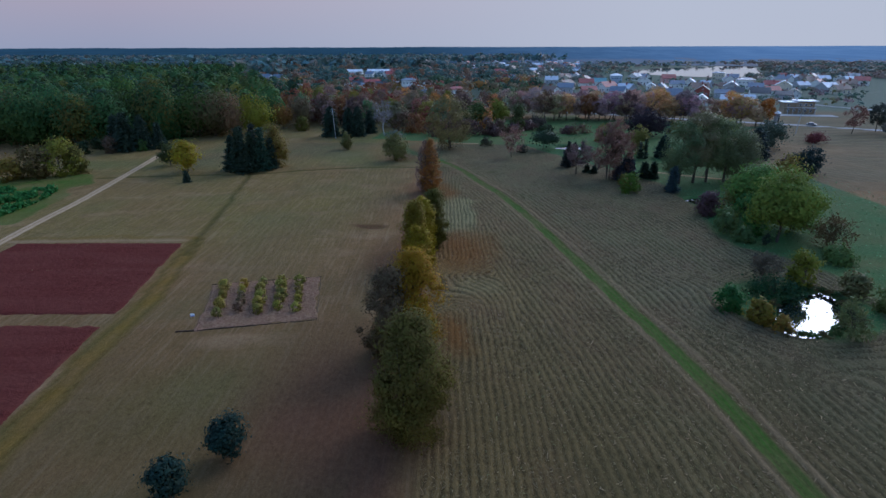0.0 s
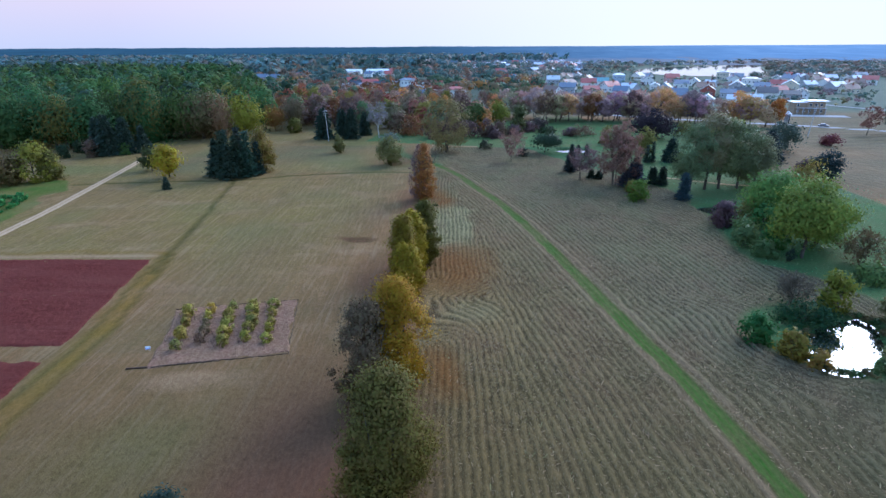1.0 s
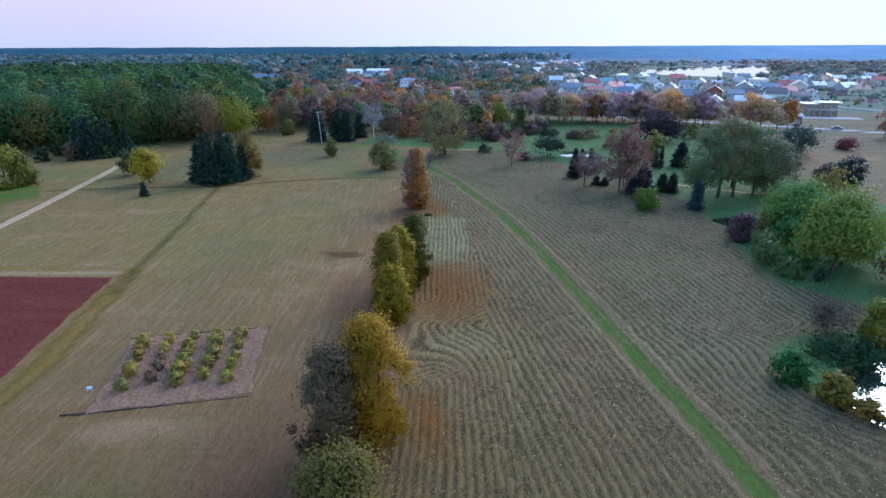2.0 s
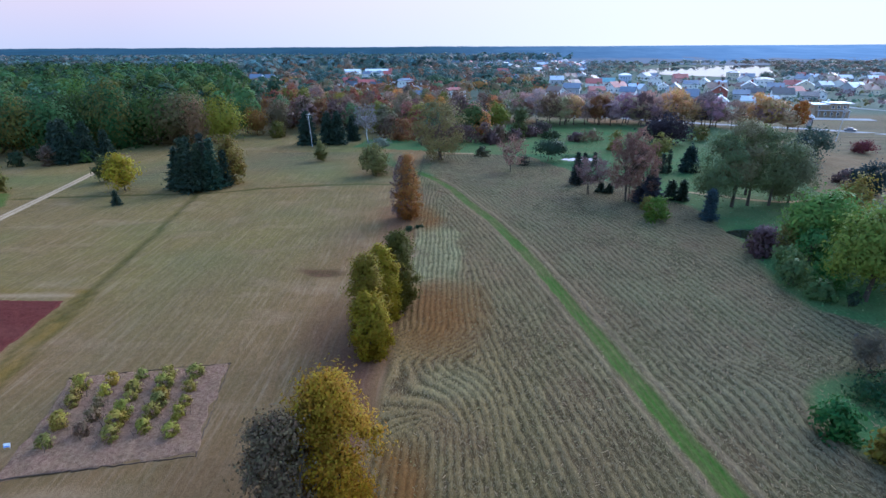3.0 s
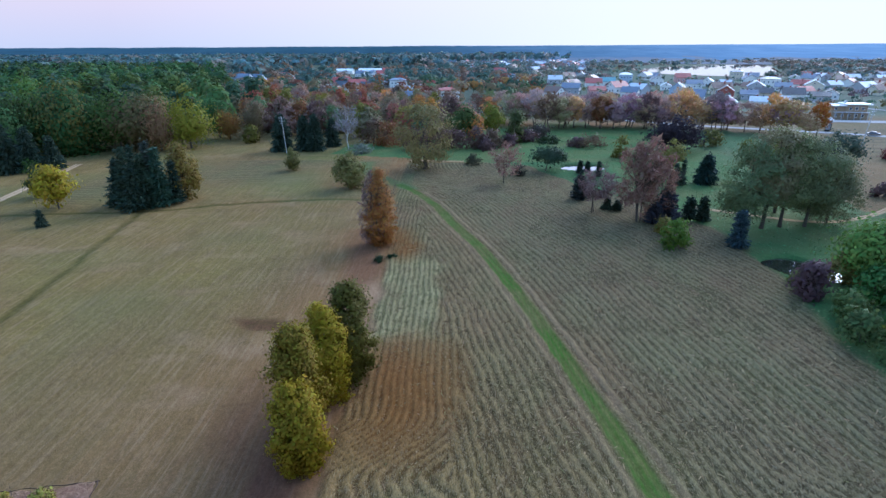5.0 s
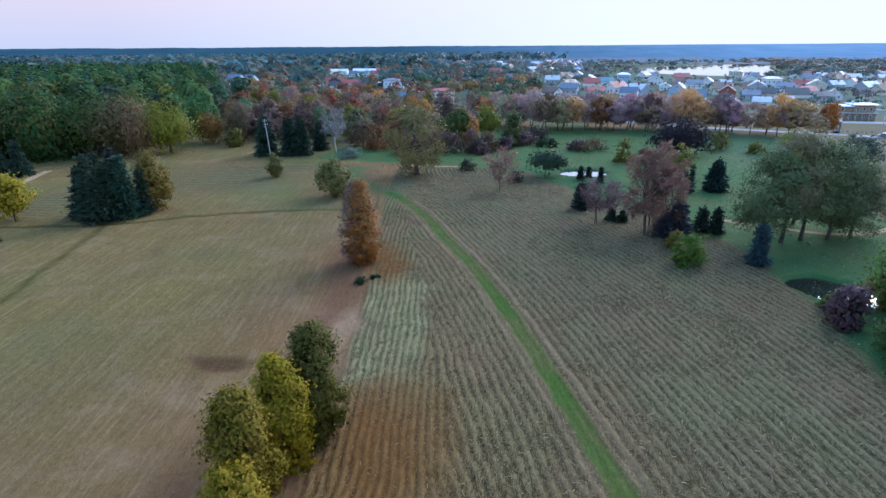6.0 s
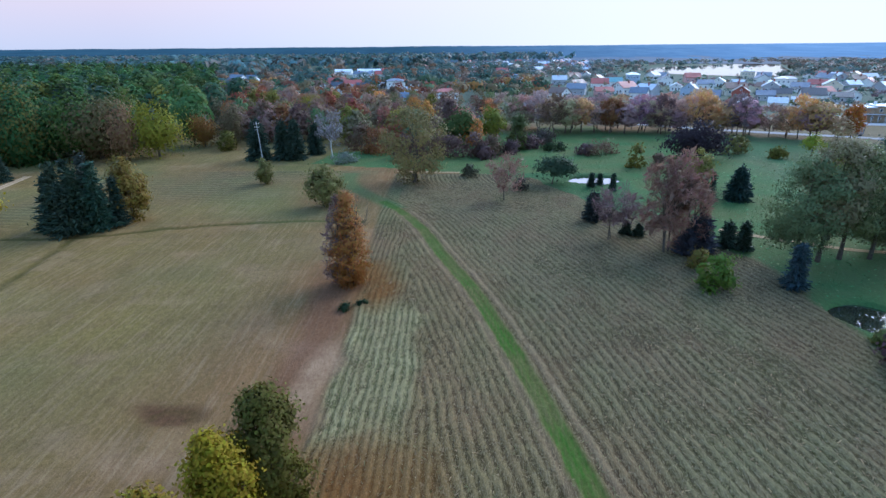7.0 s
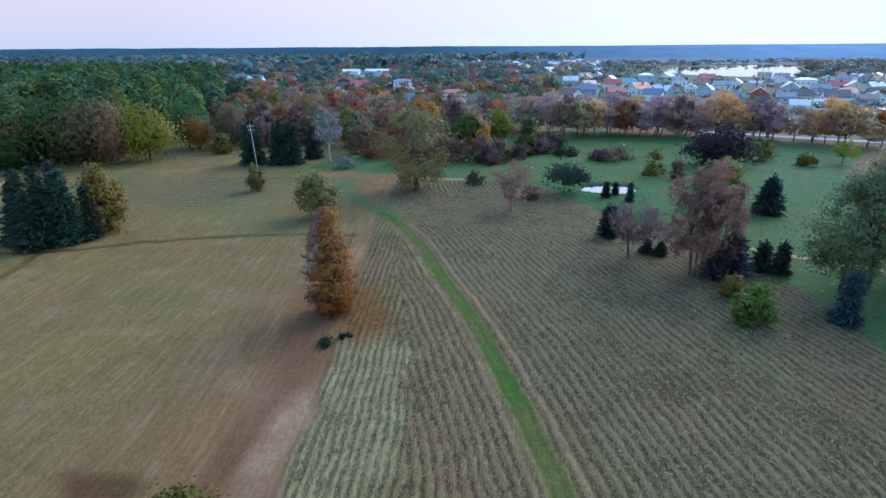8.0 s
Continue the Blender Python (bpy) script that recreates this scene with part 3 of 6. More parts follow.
def ploughed(xs0, y0, y1, right0, right1, label):
    gy = np.arange(y0, y1, 0.4)
    t = np.linspace(0, 1, 110)
    y = np.repeat(gy[:, None], 110, 1)
    right = np.interp(gy, [y0, y1], [right0, right1])[:, None]
    x = xs0 + (right - xs0) * t[None]
    x, y = x + 0.5 * (vnoise(x, y, 1.5, 41) - 0.5), y + 0.6 * (vnoise(x, y, 1.5, 42) - 0.5)
    z = 0.12 + 0.05 * np.cos(y * 9.0) + 0.10 * (vnoise(x, y, 0.6, 43) - 0.5)
    z[0], z[-1], z[:, 0], z[:, -1] = -0.1, -0.1, -0.1, -0.1
    n, m = x.shape
    i = (np.arange(n - 1)[:, None] * m + np.arange(m - 1)).ravel()
    me = raw_mesh("ploughed_field", np.stack([x, y, z], -1).reshape(-1, 3), np.stack([i, i + 1, i + m + 1, i + m], 1), SOIL, True)
    tagged(new("ploughed_field", me), label, "field", kind="structure")


ploughed(-82, 71.2, 101.3, -45.9, -50.0, "bare red-brown ploughed plot beside a grass verge")
ploughed(-80, 36.0, 68.3, -42.5, -46.2, "smaller bare red-brown ploughed plot")


def pond(name, px, py, rx, ry, turn, z, label, category="pond"):
    a = np.arange(48) * 2 * np.pi / 48
    c, s = math.cos(turn), math.sin(turn)
    u, v = 1.25 * rx * np.cos(a), 1.25 * ry * np.sin(a)
    bm = bmesh.new()
    bm.faces.new([bm.verts.new((px + p * c - q * s, py + p * s + q * c, z)) for p, q in zip(u, v)])
    tagged(new(name, bm_mesh(name, bm, WATER)), label, category, kind="structure")


for p in PONDS:
    pond("water", *p, -0.45, "still pond reflecting the pale sky")


LAKE = [(283, 860), (262, 742), (312, 684), (352, 674), (384, 664), (425, 752), (455, 820), (580, 1065), (487, 1045), (376, 975), (318, 925)]


def lake():
    """The lake's shore, eased between its bends."""
    bm = bmesh.new()
    p = np.array(LAKE, float)
    for _ in range(3):
        q = np.roll(p, -1, 0)
        p = np.stack([0.75 * p + 0.25 * q, 0.25 * p + 0.75 * q], 1).reshape(-1, 2)
    bm.faces.new([bm.verts.new((x, y, 0.35)) for x, y in p])
    tagged(new("water", bm_mesh("water", bm, WATER)), "bright lake behind the village", "lake", kind="structure")


lake()


# ---- trees ----
def sphere_dirs(rng, n):
    v = rng.normal(size=(n, 3))
    return v / np.linalg.norm(v, axis=1)[:, None]


def leaf_cards(rng, c, size, stretch=1.0, along=None, face=None):
    """Small pointed leaf sprays at the places c, turned towards face where it is given."""
    n = len(c)
    a = sphere_dirs(rng, n) if along is None else along
    if face is not None:
        a = np.cross(face, a)
        a /= np.linalg.norm(a, axis=1)[:, None] + 1e-9
    b = np.cross(a, sphere_dirs(rng, n) if face is None else face)
    b /= np.linalg.norm(b, axis=1)[:, None] + 1e-9
    s = size * (0.6 + 0.8 * rng.random(n))[:, None]
    a, b = a * s * stretch, b * s * 0.62
    return np.stack([c - a, c - b * 1.0 + a * 0.1, c + a, c + b + a * 0.1], 1)


def lobes(rng, h, w, low, count, shape):
    """Centres of the leaf clumps that make up a crown."""
    d = sphere_dirs(rng, count)
    r = 0.35 + 0.62 * rng.random(count) ** 0.6
    lump = 1 + 0.16 * np.sin(d[:, 0] * 3 + rng.random() * 6) + 0.14 * np.sin(d[:, 2] * 4 + d[:, 1] * 3 + rng.random() * 6)
    zc, rz = (h + low) / 2, (h - low) / 2
    taper = 1.0
    if shape == "egg":
        taper = 1.12 - 0.30 * (d[:, 2] + 1) / 2
    if shape == "vase":
        taper = 0.62 + 0.5 * (d[:, 2] + 1) / 2
    if shape == "flat":
        d[:, 2] = np.abs(d[:, 2]) * 1.1 - 0.35
    if shape == "fan":
        f = rng.random(count)
        a = rng.random(count) * 2 * np.pi
        rad = np.interp(f, [0, 0.25, 0.65, 0.88, 1], [0.5, 0.85, 1.0, 0.8, 0.3]) * (0.35 + 0.65 * rng.random(count) ** 0.5)
        return np.stack([np.cos(a) * rad * w / 2, np.sin(a) * rad * w / 2, low + (h - low) * f * 0.97], 1)
    if shape == "spindle":
        f = rng.random(count) ** 1.25
        a = rng.random(count) * 2 * np.pi
        rad = np.interp(f, [0, 0.1, 0.3, 0.6, 0.85, 1], [0.45, 0.8, 1.0, 0.72, 0.36, 0.06]) * rng.random(count) ** 0.5
        return np.stack([np.cos(a) * rad * w / 2, np.sin(a) * rad * w / 2, low + (h - low) * f], 1)
    if shape == "column":
        f = rng.random(count)
        a = rng.random(count) * 2 * np.pi
        rad = np.sin(np.pi * (0.27 + 0.67 * f)) ** 0.7 * (0.25 + 0.7 * rng.random(count) ** 0.5) * (1 + 0.20 * np.sin(3 * a + 7 * f + rng.random() * 6) + 0.14 * np.sin(13 * f + 2 * a + rng.random() * 6))
        return np.stack([np.cos(a) * rad * w / 2, np.sin(a) * rad * w / 2, low + (h - low) * f * 0.96], 1)
    return np.stack([d[:, 0] * r * lump * taper * w / 2, d[:, 1] * r * lump * taper * w / 2, zc + d[:, 2] * r * lump * rz], 1)


def trunk_mesh(rng, h, thick, tips, mat, stems=1, root=None):
    meshes = []
    for k in range(stems):
        tubes = []
        lean = rng.normal(size=2) * (0.02 if stems == 1 else 0.10 if stems < 4 else 0.17) * h
        base = rng.normal(size=2) * (0 if stems == 1 else 0.35 if stems < 4 else 0.8)
        zs = np.array([-0.3, 0.12, 0.35, 0.6, 0.85]) * np.array([1, h, h, h, h])
        pts = np.column_stack([base[0] + lean[0] * np.clip(zs, 0, h) / h, base[1] + lean[1] * np.clip(zs, 0, h) / h, zs])
        tubes.append(tube(pts, thick * np.array([1.35, 0.95, 0.7, 0.42, 0.14]), 7))
        for tip in tips[k::stems]:
            z0 = min(0.75 * tip[2], 0.7 * h) * (0.55 + 0.3 * rng.random())
            f = np.clip(z0 / h, 0, 1)
            a = np.array([base[0] + lean[0] * f, base[1] + lean[1] * f, z0])
            mid = (a + tip) / 2 + np.array([0, 0, 0.04 * h])
            limb = tube([a, mid, tip], [thick * 0.36, thick * 0.2, thick * 0.05], 4)
            if root:
                part("limb", join_tubes("limb", [limb], mat), root)
            else:
                tubes.append(limb)
        meshes.append(join_tubes("trunk", tubes, mat))
    return meshes


def thing(name, x, y, label, category, group="", z=0.0, rz=0.0):
    ob = new(name)
    ob.matrix_basis = pose(x, y, z, 0, 0, rz)
    return tagged(ob, label, category, group)


def put_crown(root, me, col, label=""):
    ob = part("crown", me, root, label)
    ob.color = (*col, 1)
    return ob


def broad_tree(name, label, x, y, h, w, col, seed, leaf=0.3, low=0.22, clumps=60, per=42, shape="round", stems=1, bark=None, group="", category="tree", limb=14, lobe=0.15, split=False):
    """A leafy tree: trunk with limbs, and a crown of leaf clumps with gaps."""
    rng = np.random.default_rng(seed)
    root = thing(name, x, y, label, category, group)
    c = lobes(rng, h - leaf, w - leaf, h * low, clumps, shape)
    r = lobe * w * (0.6 + 0.8 * rng.random(clumps))
    i = np.repeat(np.arange(clumps), per)
    d = sphere_dirs(rng, len(i)) * (0.35 + 0.65 * rng.random(len(i)) ** 0.5)[:, None] * np.array([1, 1, 0.75])
    # some sprays straggle out of their clump
    p = c[i] + d * (r[i] * np.where(rng.random(len(i)) < 0.35, 2.1, 1.0))[:, None]
    p[:, 2] = np.maximum(p[:, 2], 0.12)
    thick = max(0.05, 0.013 * h + 0.008 * w) / stems ** 0.5
    for me in trunk_mesh(rng, h, thick, c[rng.permutation(clumps)[:limb]], bark or BARK, stems, root if split else None):
        part("trunk", me, root)
    out = p - np.array([0, 0, 0.42 * h])
    out /= np.linalg.norm(out, axis=1)[:, None] + 1e-9
    face = 0.5 * out + 0.75 * d / (np.linalg.norm(d, axis=1)[:, None] + 1e-9) + (0.9 if shape == "column" else 0.5) * sphere_dirs(rng, len(p)) + np.array([0, 0, 0.15])
    face /= np.linalg.norm(face, axis=1)[:, None]
    soft = 0.7 * out + 0.4 * d / (np.linalg.norm(d, axis=1)[:, None] + 1e-9) + 0.28 * face
    put_crown(root, loose_quads("crown", leaf_cards(rng, p, leaf, 1.0, None, face)[:, ::-1], LEAF, soft), col)
    return root


def shrub(name, label, x, y, h, w, col, seed, leaf=0.22, clumps=26, per=36, group="", category="shrub"):
    """A bush whose leaf clumps reach down to the grass."""
    return broad_tree(name, label, x, y, h, w, col, seed, leaf, 0.02, clumps, per, "column", 3, None, group, category, 9)


def bare_tree(name, label, x, y, h, w, col, seed, twig=0.42, count=2600, low=0.2, mat=None, group="", stems=1, levels=3, shape="vase"):
    """A thin autumn tree: forking branches and a haze of fine twigs with few leaves."""
    rng = np.random.default_rng(seed)
    root = thing(name, x, y, label, "tree", group)
    count = int(count * 0.72)
    tubes, ends = [], []

    def grow(p, d, length, r, level):
        q = p + d * length * 0.5 + rng.normal(size=3) * length * 0.05
        e = p + d * length
        tubes.append(tube([p, q, e], [r, r * 0.75, r * 0.5], 6 if level < 2 else 4))
        ends.append((p, e))
        if level >= levels:
            return
        for _ in range(4 if level else 6):
            f = 0.45 + 0.55 * rng.random()
            side = sphere_dirs(rng, 1)[0] * np.array([1, 1, 0.35])
            nd = d * 0.75 + side * 0.85 * (w / h + 0.35) + np.array([0, 0, 0.18])
            nd /= np.linalg.norm(nd)
            grow(p + d * length * f, nd, length * (0.5 + 0.16 * rng.random()), r * 0.42, level + 1)

    for k in range(stems):
        d0 = np.array([rng.normal() * 0.16 * (stems > 1), rng.normal() * 0.16 * (stems > 1), 1.0])
        grow(np.array([rng.normal() * 0.3 * (stems > 1), rng.normal() * 0.3 * (stems > 1), -0.2]), d0 / np.linalg.norm(d0), h * 0.52, 0.014 * h / stems ** 0.3, 0)
    part("trunk", join_tubes("trunk", tubes, mat or BARK), root)
    m = 320 if shape == "spindle" else 46
    c = lobes(rng, h, w, h * low, m, shape)
    i = rng.integers(0, m, count)
    p = c[i] + sphere_dirs(rng, count) * ((0.10 if m > 46 else 0.15) * w * rng.random(count) ** 0.5)[:, None]
    up = sphere_dirs(rng, count) + (p - np.array([0, 0, h * 0.3])) / h * 1.4
    up /= np.linalg.norm(up, axis=1)[:, None]
    q = leaf_cards(rng, p, twig * 1.25, 1.0, up)
    mid = q.mean(1, keepdims=True)
    a = (q[:, 2:3] - q[:, 0:1]) / 2
    thin = np.where(np.arange(count)[:, None, None] % 6 > 0, 0.13, 0.55)
    side = q - mid - a * np.array([-1, 0.1, 1, 0.1])[None, :, None]
    q = mid + a * np.array([-1, 0, 1, 0])[None, :, None] + side * thin
    put_crown(root, loose_quads("crown", q, LEAF), col)
    return root


def conifer(name, label, x, y, h, w, col, seed, power=0.85, tiers=None, droop=0.35, group="", card=1.0, low=0.04, category="spruce"):
    """A spruce or juniper: whorls of drooping sprays round a straight stem."""
    rng = np.random.default_rng(seed)
    root = thing(name, x, y, label, category, group)
    part("trunk", join_tubes("trunk", [tube([(0, 0, -0.2), (0, 0, h * 0.5), (0, 0, h * 0.97)], [0.018 * h + 0.03, 0.010 * h + 0.02, 0.01], 6)], BARK), root)
    n = tiers or int(9 + h * 1.1)
    cs, al = [], []
    for k in range(n):
        f = low + (1 - low) * (k + rng.random() * 0.5) / n
        rad = w / 2 * (1 - f) ** power * (0.72 + 0.5 * rng.random()) + 0.05
        m = max(5, int(7 + rad * 6.0))
        ang = np.arange(m) * 2 * np.pi / m + rng.random() * 6
        for s in (0.3, 0.5, 0.7, 0.9):
            rr = rad * s * (0.8 + 0.4 * rng.random(m))
            dirs = np.stack([np.cos(ang), np.sin(ang), np.full(m, -droop) + 0.25 * rng.normal(size=m)], 1)
            dirs /= np.linalg.norm(dirs, axis=1)[:, None]
            cs.append(np.stack([np.cos(ang) * rr, np.sin(ang) * rr, np.maximum(f * h - rr * droop * 0.7, 0.1)], 1))
            al.append(dirs)
    c, a = np.vstack(cs), np.vstack(al)
    size = card * (0.09 * w + 0.12)
    c = c + rng.normal(size=c.shape) * np.array([0.02, 0.02, 0.012]) * h
    q1 = leaf_cards(rng, c, size * 0.40, 3.2, a)
    q2 = leaf_cards(rng, c + rng.normal(size=c.shape) * size * 0.7, size * 0.34, 1.3)
    top = leaf_cards(rng, np.column_stack([rng.normal(size=(14, 2)) * 0.06, h * (0.92 + 0.07 * rng.random(14))]), 0.05 * w + 0.08, 1.6, np.tile([[0.05, 0, 1.0]], (14, 1)))
    put_crown(root, loose_quads("crown", np.concatenate([q1, q2, top]), NEEDLE), col)
    return root


def copy_tree(src, x, y, s, sz, rz, col, label="", group=""):
    """Another tree of the same build, with its own size, turn and leaf colour."""
    ob = copy_thing(src, Matrix.LocRotScale((x, y, 0), Euler((0, 0, rz)), (s, s, sz)))
    for c in ob.children:
        if c.name.startswith("crown"):
            c.color = (*col, 1)
    return tagged(ob, label, group=group)


def vary(rng, col, amount=0.18):
    f = 1 + amount * rng.normal()
    return tuple(max(0.004, c * f * (1 + 0.07 * rng.normal())) for c in col)


OLIVE, YELLOW, DARKGREEN, GREEN = (0.115, 0.105, 0.02), (0.26, 0.20, 0.012), (0.022, 0.040, 0.018), (0.055, 0.105, 0.025)
FOREST, BROWN, ORANGE, PURPLE, RED = (0.040, 0.090, 0.028), (0.13, 0.085, 0.055), (0.25, 0.115, 0.03), (0.10, 0.06, 0.06), (0.15, 0.05, 0.03)
SPRUCE, LIME, RUST = (0.022, 0.040, 0.028), (0.17, 0.20, 0.018), (0.17, 0.075, 0.03)

# the row along the field, nearest first
ROW = "trees in the field row"
broad_tree("field_tree", "tall dark olive tree at the end of the row", -2.3, 46.0, 13.6, 7.2, (0.11, 0.09, 0.018), 11, 0.11, 0.02, 209, 198, "column", 3, None, ROW, lobe=0.115)
broad_tree("field_tree", "grey-brown thinning tree beside a golden one", -6.0, 60.0, 12.2, 5.4, (0.115, 0.08, 0.042), 12, 0.11, 0.02, 161, 148, "column", 3, None, ROW, lobe=0.115)
broad_tree("field_tree", "golden olive leafy tree in the row", -2.9, 62.8, 13.2, 6.6, (0.275, 0.155, 0.008), 13, 0.11, 0.02, 220, 198, "column", 3, None, ROW, lobe=0.115)
broad_tree("field_tree", "dark green tree with brown tips", -1.3, 99.5, 11.4, 5.0, (0.085, 0.075, 0.012), 14, 0.14, 0.02, 184, 114, "column", 3, None, ROW, lobe=0.115)
broad_tree("field_tree", "yellow-green leafy tree in the row", -3.0, 95.8, 10.8, 4.2, (0.235, 0.175, 0.008), 15, 0.14, 0.02, 184, 121, "column", 3, None, ROW, lobe=0.115)
broad_tree("field_tree", "olive tree with yellowing leaves", -4.3, 90.0, 11.6, 4.6, (0.165, 0.118, 0.010), 16, 0.14, 0.02, 184, 114, "column", 3, None, ROW, lobe=0.115)
broad_tree("field_tree", "low golden tree at the front of its group", -3.3, 86.2, 8.6, 4.2, (0.225, 0.16, 0.008), 26, 0.14, 0.02, 152, 110, "column", 3, None, ROW, lobe=0.115)
broad_tree("field_tree", "slim rust-brown pointed tree at the row's end", -2.9, 140.6, 13.6, 6.2, (0.27, 0.118, 0.030), 17, 0.15, 0.02, 260, 44, "spindle", 3, None, ROW, lobe=0.10)
bare_tree("field_tree", "grey-brown bare tree beside a rust-coloured one", -4.3, 141.2, 13.0, 5.4, (0.15, 0.095, 0.085), 27, 0.30, 4200, 0.03, None, ROW, 3, 3, "spindle")
shrub("low_bush", "scrubby dark bushes at the swath's head", -2.2, 133.0, 0.9, 2.2, DARKGREEN, 18, 0.16, 12, 24)
shrub("low_bush", "scrubby dark bush at the swath's head", -0.4, 134.4, 0.7, 1.5, DARKGREEN, 19, 0.16, 10, 20)

# two round evergreens in the grass
for sx, sy, hh in ((-19.3, 43.0, 4.6), (-22.2, 38.0, 4.4)):
    broad_tree("round_evergreen", "dark blue-green rounded evergreen in the grass", sx, sy, hh, 3.3, (0.016, 0.038, 0.03), int(100 - sx), 0.15, 0.05, 60, 60, "egg", 1, None, "round evergreens", "evergreen")

# spruce clump on the field corner
for k, (sx, sy, hh, ww) in enumerate(((-64.2, 166.8, 10.6, 6.4), (-61.2, 164.6, 13.4, 6.2), (-57.8, 165.2, 11.6, 6.4), (-55.0, 166.4, 13.0, 6.0), (-62.2, 169.8, 13.0, 5.2), (-52.8, 168.6, 9.6, 4.6), (-58.4, 169.4, 13.8, 6.2), (-59.4, 163.4, 9.4, 6.0))):
    conifer("spruce", "dark blue-green spruce in a dense clump", sx, sy, hh, ww, vary(np.random.default_rng(k), SPRUCE), 200 + k, 1.1, 19, 0.02, "spruce clump", 1.0)
broad_tree("rowan", "olive-gold tree beside the spruce clump", -52.6, 172.6, 12.0, 7.2, (0.15, 0.105, 0.02), 210, 0.28, 0.06, 110, 50, "egg", split=True)
broad_tree("maple", "bright yellow young maple by the dirt road", -77.2, 164.3, 10.2, 8.4, YELLOW, 211, 0.33, 0.18, 60, 48, "egg", split=True)
broad_tree("maple", "dull green tree behind the yellow maple", -87.5, 174.5, 7.6, 6.2, (0.055, 0.065, 0.02), 212, 0.33, 0.08, 46, 40, "egg", split=True)
conifer("spruce", "small lone spruce in the meadow", -71.9, 151.6, 3.4, 2.4, SPRUCE, 213)

# bushes left of the dirt road
WAY = "bushes by the dirt road"
shrub("willow_bush", "yellow-green willow bush by the dirt road", -113.5, 161.4, 11.0, 9.4, (0.16, 0.155, 0.02), 220, 0.34, 60, 46, WAY)
shrub("willow_bush", "olive-brown bush by the dirt road", -118.5, 157.0, 9.0, 9.4, (0.10, 0.075, 0.025), 221, 0.34, 54, 42, WAY)
shrub("willow_bush", "olive bush by the dirt road", -110.5, 163.5, 8.2, 6.4, (0.11, 0.10, 0.022), 222, 0.33, 44, 40, WAY)
shrub("willow_bush", "gold-tinged low bush by the dirt road", -124.5, 154.5, 6.4, 8.0, (0.17, 0.12, 0.02), 223, 0.33, 44, 40, WAY)
for k, (sx, sy, hh, ww, cc) in enumerate(((-128.5, 195.7, 4.4, 5.2, DARKGREEN), (-129.2, 205.0, 4.6, 5.0, DARKGREEN), (-120.0, 197.5, 6.0, 5.6, BROWN), (-111.0, 201.6, 4.3, 5.0, GREEN))):
    shrub("forest_bush", "low bush before the forest edge", sx, sy, hh, ww, cc, 230 + k, 0.36, 26, 30, "forest edge bushes")
for k, (sx, sy, hh, ww) in enumerate(((-115.5, 200.0, 13.8, 8.0), (-111.0, 203.0, 12.4, 6.8), (-121.0, 204.0, 12.5, 7.0), (-106.5, 206.0, 9.5, 5.4))):
    conifer("spruce", "dark spruce at the forest edge", sx, sy, hh, ww, SPRUCE, 240 + k, 0.62, 22, 0.3, "forest edge spruces")


def clover_rows():
    """Green leafy crop rows in the garden beyond the dirt road."""
    rng = np.random.default_rng(5)
    n = 15000
    x, y = -99 - 26 * rng.random(n), 117 + 26 * rng.random(n)
    keep = (vnoise(x, y, 3.0, 51) > 0.35) & (x < -95 - (y - 117) * 0.28)
    c = np.column_stack([x, y, 0.15 + 2.0 * rng.random(n) * vnoise(x, y, 2.6, 52)])[keep]
    me = loose_quads("crop_plants", leaf_cards(rng, c, 0.42), LEAF)
    ob = tagged(new("crop_plants", me), "bright green leafy crop beside the dirt road", "crop", kind="stuff")
    ob.color = (0.045, 0.145, 0.035, 1)


clover_rows()

# the pole, the three spruces, the pale birch
SP3 = "spruces by the pole"
conifer("spruce", "dark spruce behind the power pole", -47.5, 234.5, 12.2, 7.6, SPRUCE, 250, 0.6, 22, 0.3, SP3)
conifer("spruce", "dark spruce in a group of three", -40.0, 234.8, 11.6, 6.6, SPRUCE, 251, 0.6, 22, 0.3, SP3)
conifer("spruce", "dark spruce in a group of three", -36.0, 234.4, 12.0, 6.4, SPRUCE, 252, 0.6, 22, 0.3, SP3)
conifer("spruce", "shorter dark spruce beside the group", -32.0, 243.0, 9.6, 5.6, SPRUCE, 253, 0.6, 20, 0.3, SP3)
bare_tree("birch", "pale bare birch with a white trunk", -25.3, 237.0, 14.4, 8.4, (0.17, 0.155, 0.16), 254, 0.5, 1400, 0.25, PALE_BARK)
shrub("willow_bush", "pale grey-green low bush", -20.5, 229.6, 3.2, 7.5, (0.14, 0.16, 0.13), 255, 0.3, 22, 30)
broad_tree("columnar_bush", "upright olive bush in the meadow", -35.6, 202.8, 6.4, 4.2, (0.11, 0.105, 0.03), 256, 0.26, 0.02, 50, 46, "egg", 2, None, "", "shrub")
broad_tree("willow_bush", "round olive willow in the meadow", -15.8, 181.8, 9.4, 7.6, (0.14, 0.13, 0.04), 257, 0.28, 0.03, 70, 52, "egg", 3, None, "", "shrub")
broad_tree("old_willow", "large many-stemmed willow with olive-brown leaves", 2.5, 204.0, 18.4, 16.5, (0.16, 0.13, 0.05), 258, 0.28, 0.10, 100, 66, "fan", 5, limb=30, lobe=0.095, split=True)
shrub("low_bush", "dark low bush beside the footpath", 16.6, 210.5, 3.2, 4.8, (0.05, 0.05, 0.03), 259, 0.26, 22, 28)
bare_tree("apple_tree", "reddish-brown bare apple tree on the grass", 23.5, 186.2, 10.2, 8.4, (0.20, 0.11, 0.085), 260, 0.42, 2200, 0.22, None, "", 1, 3, "round")
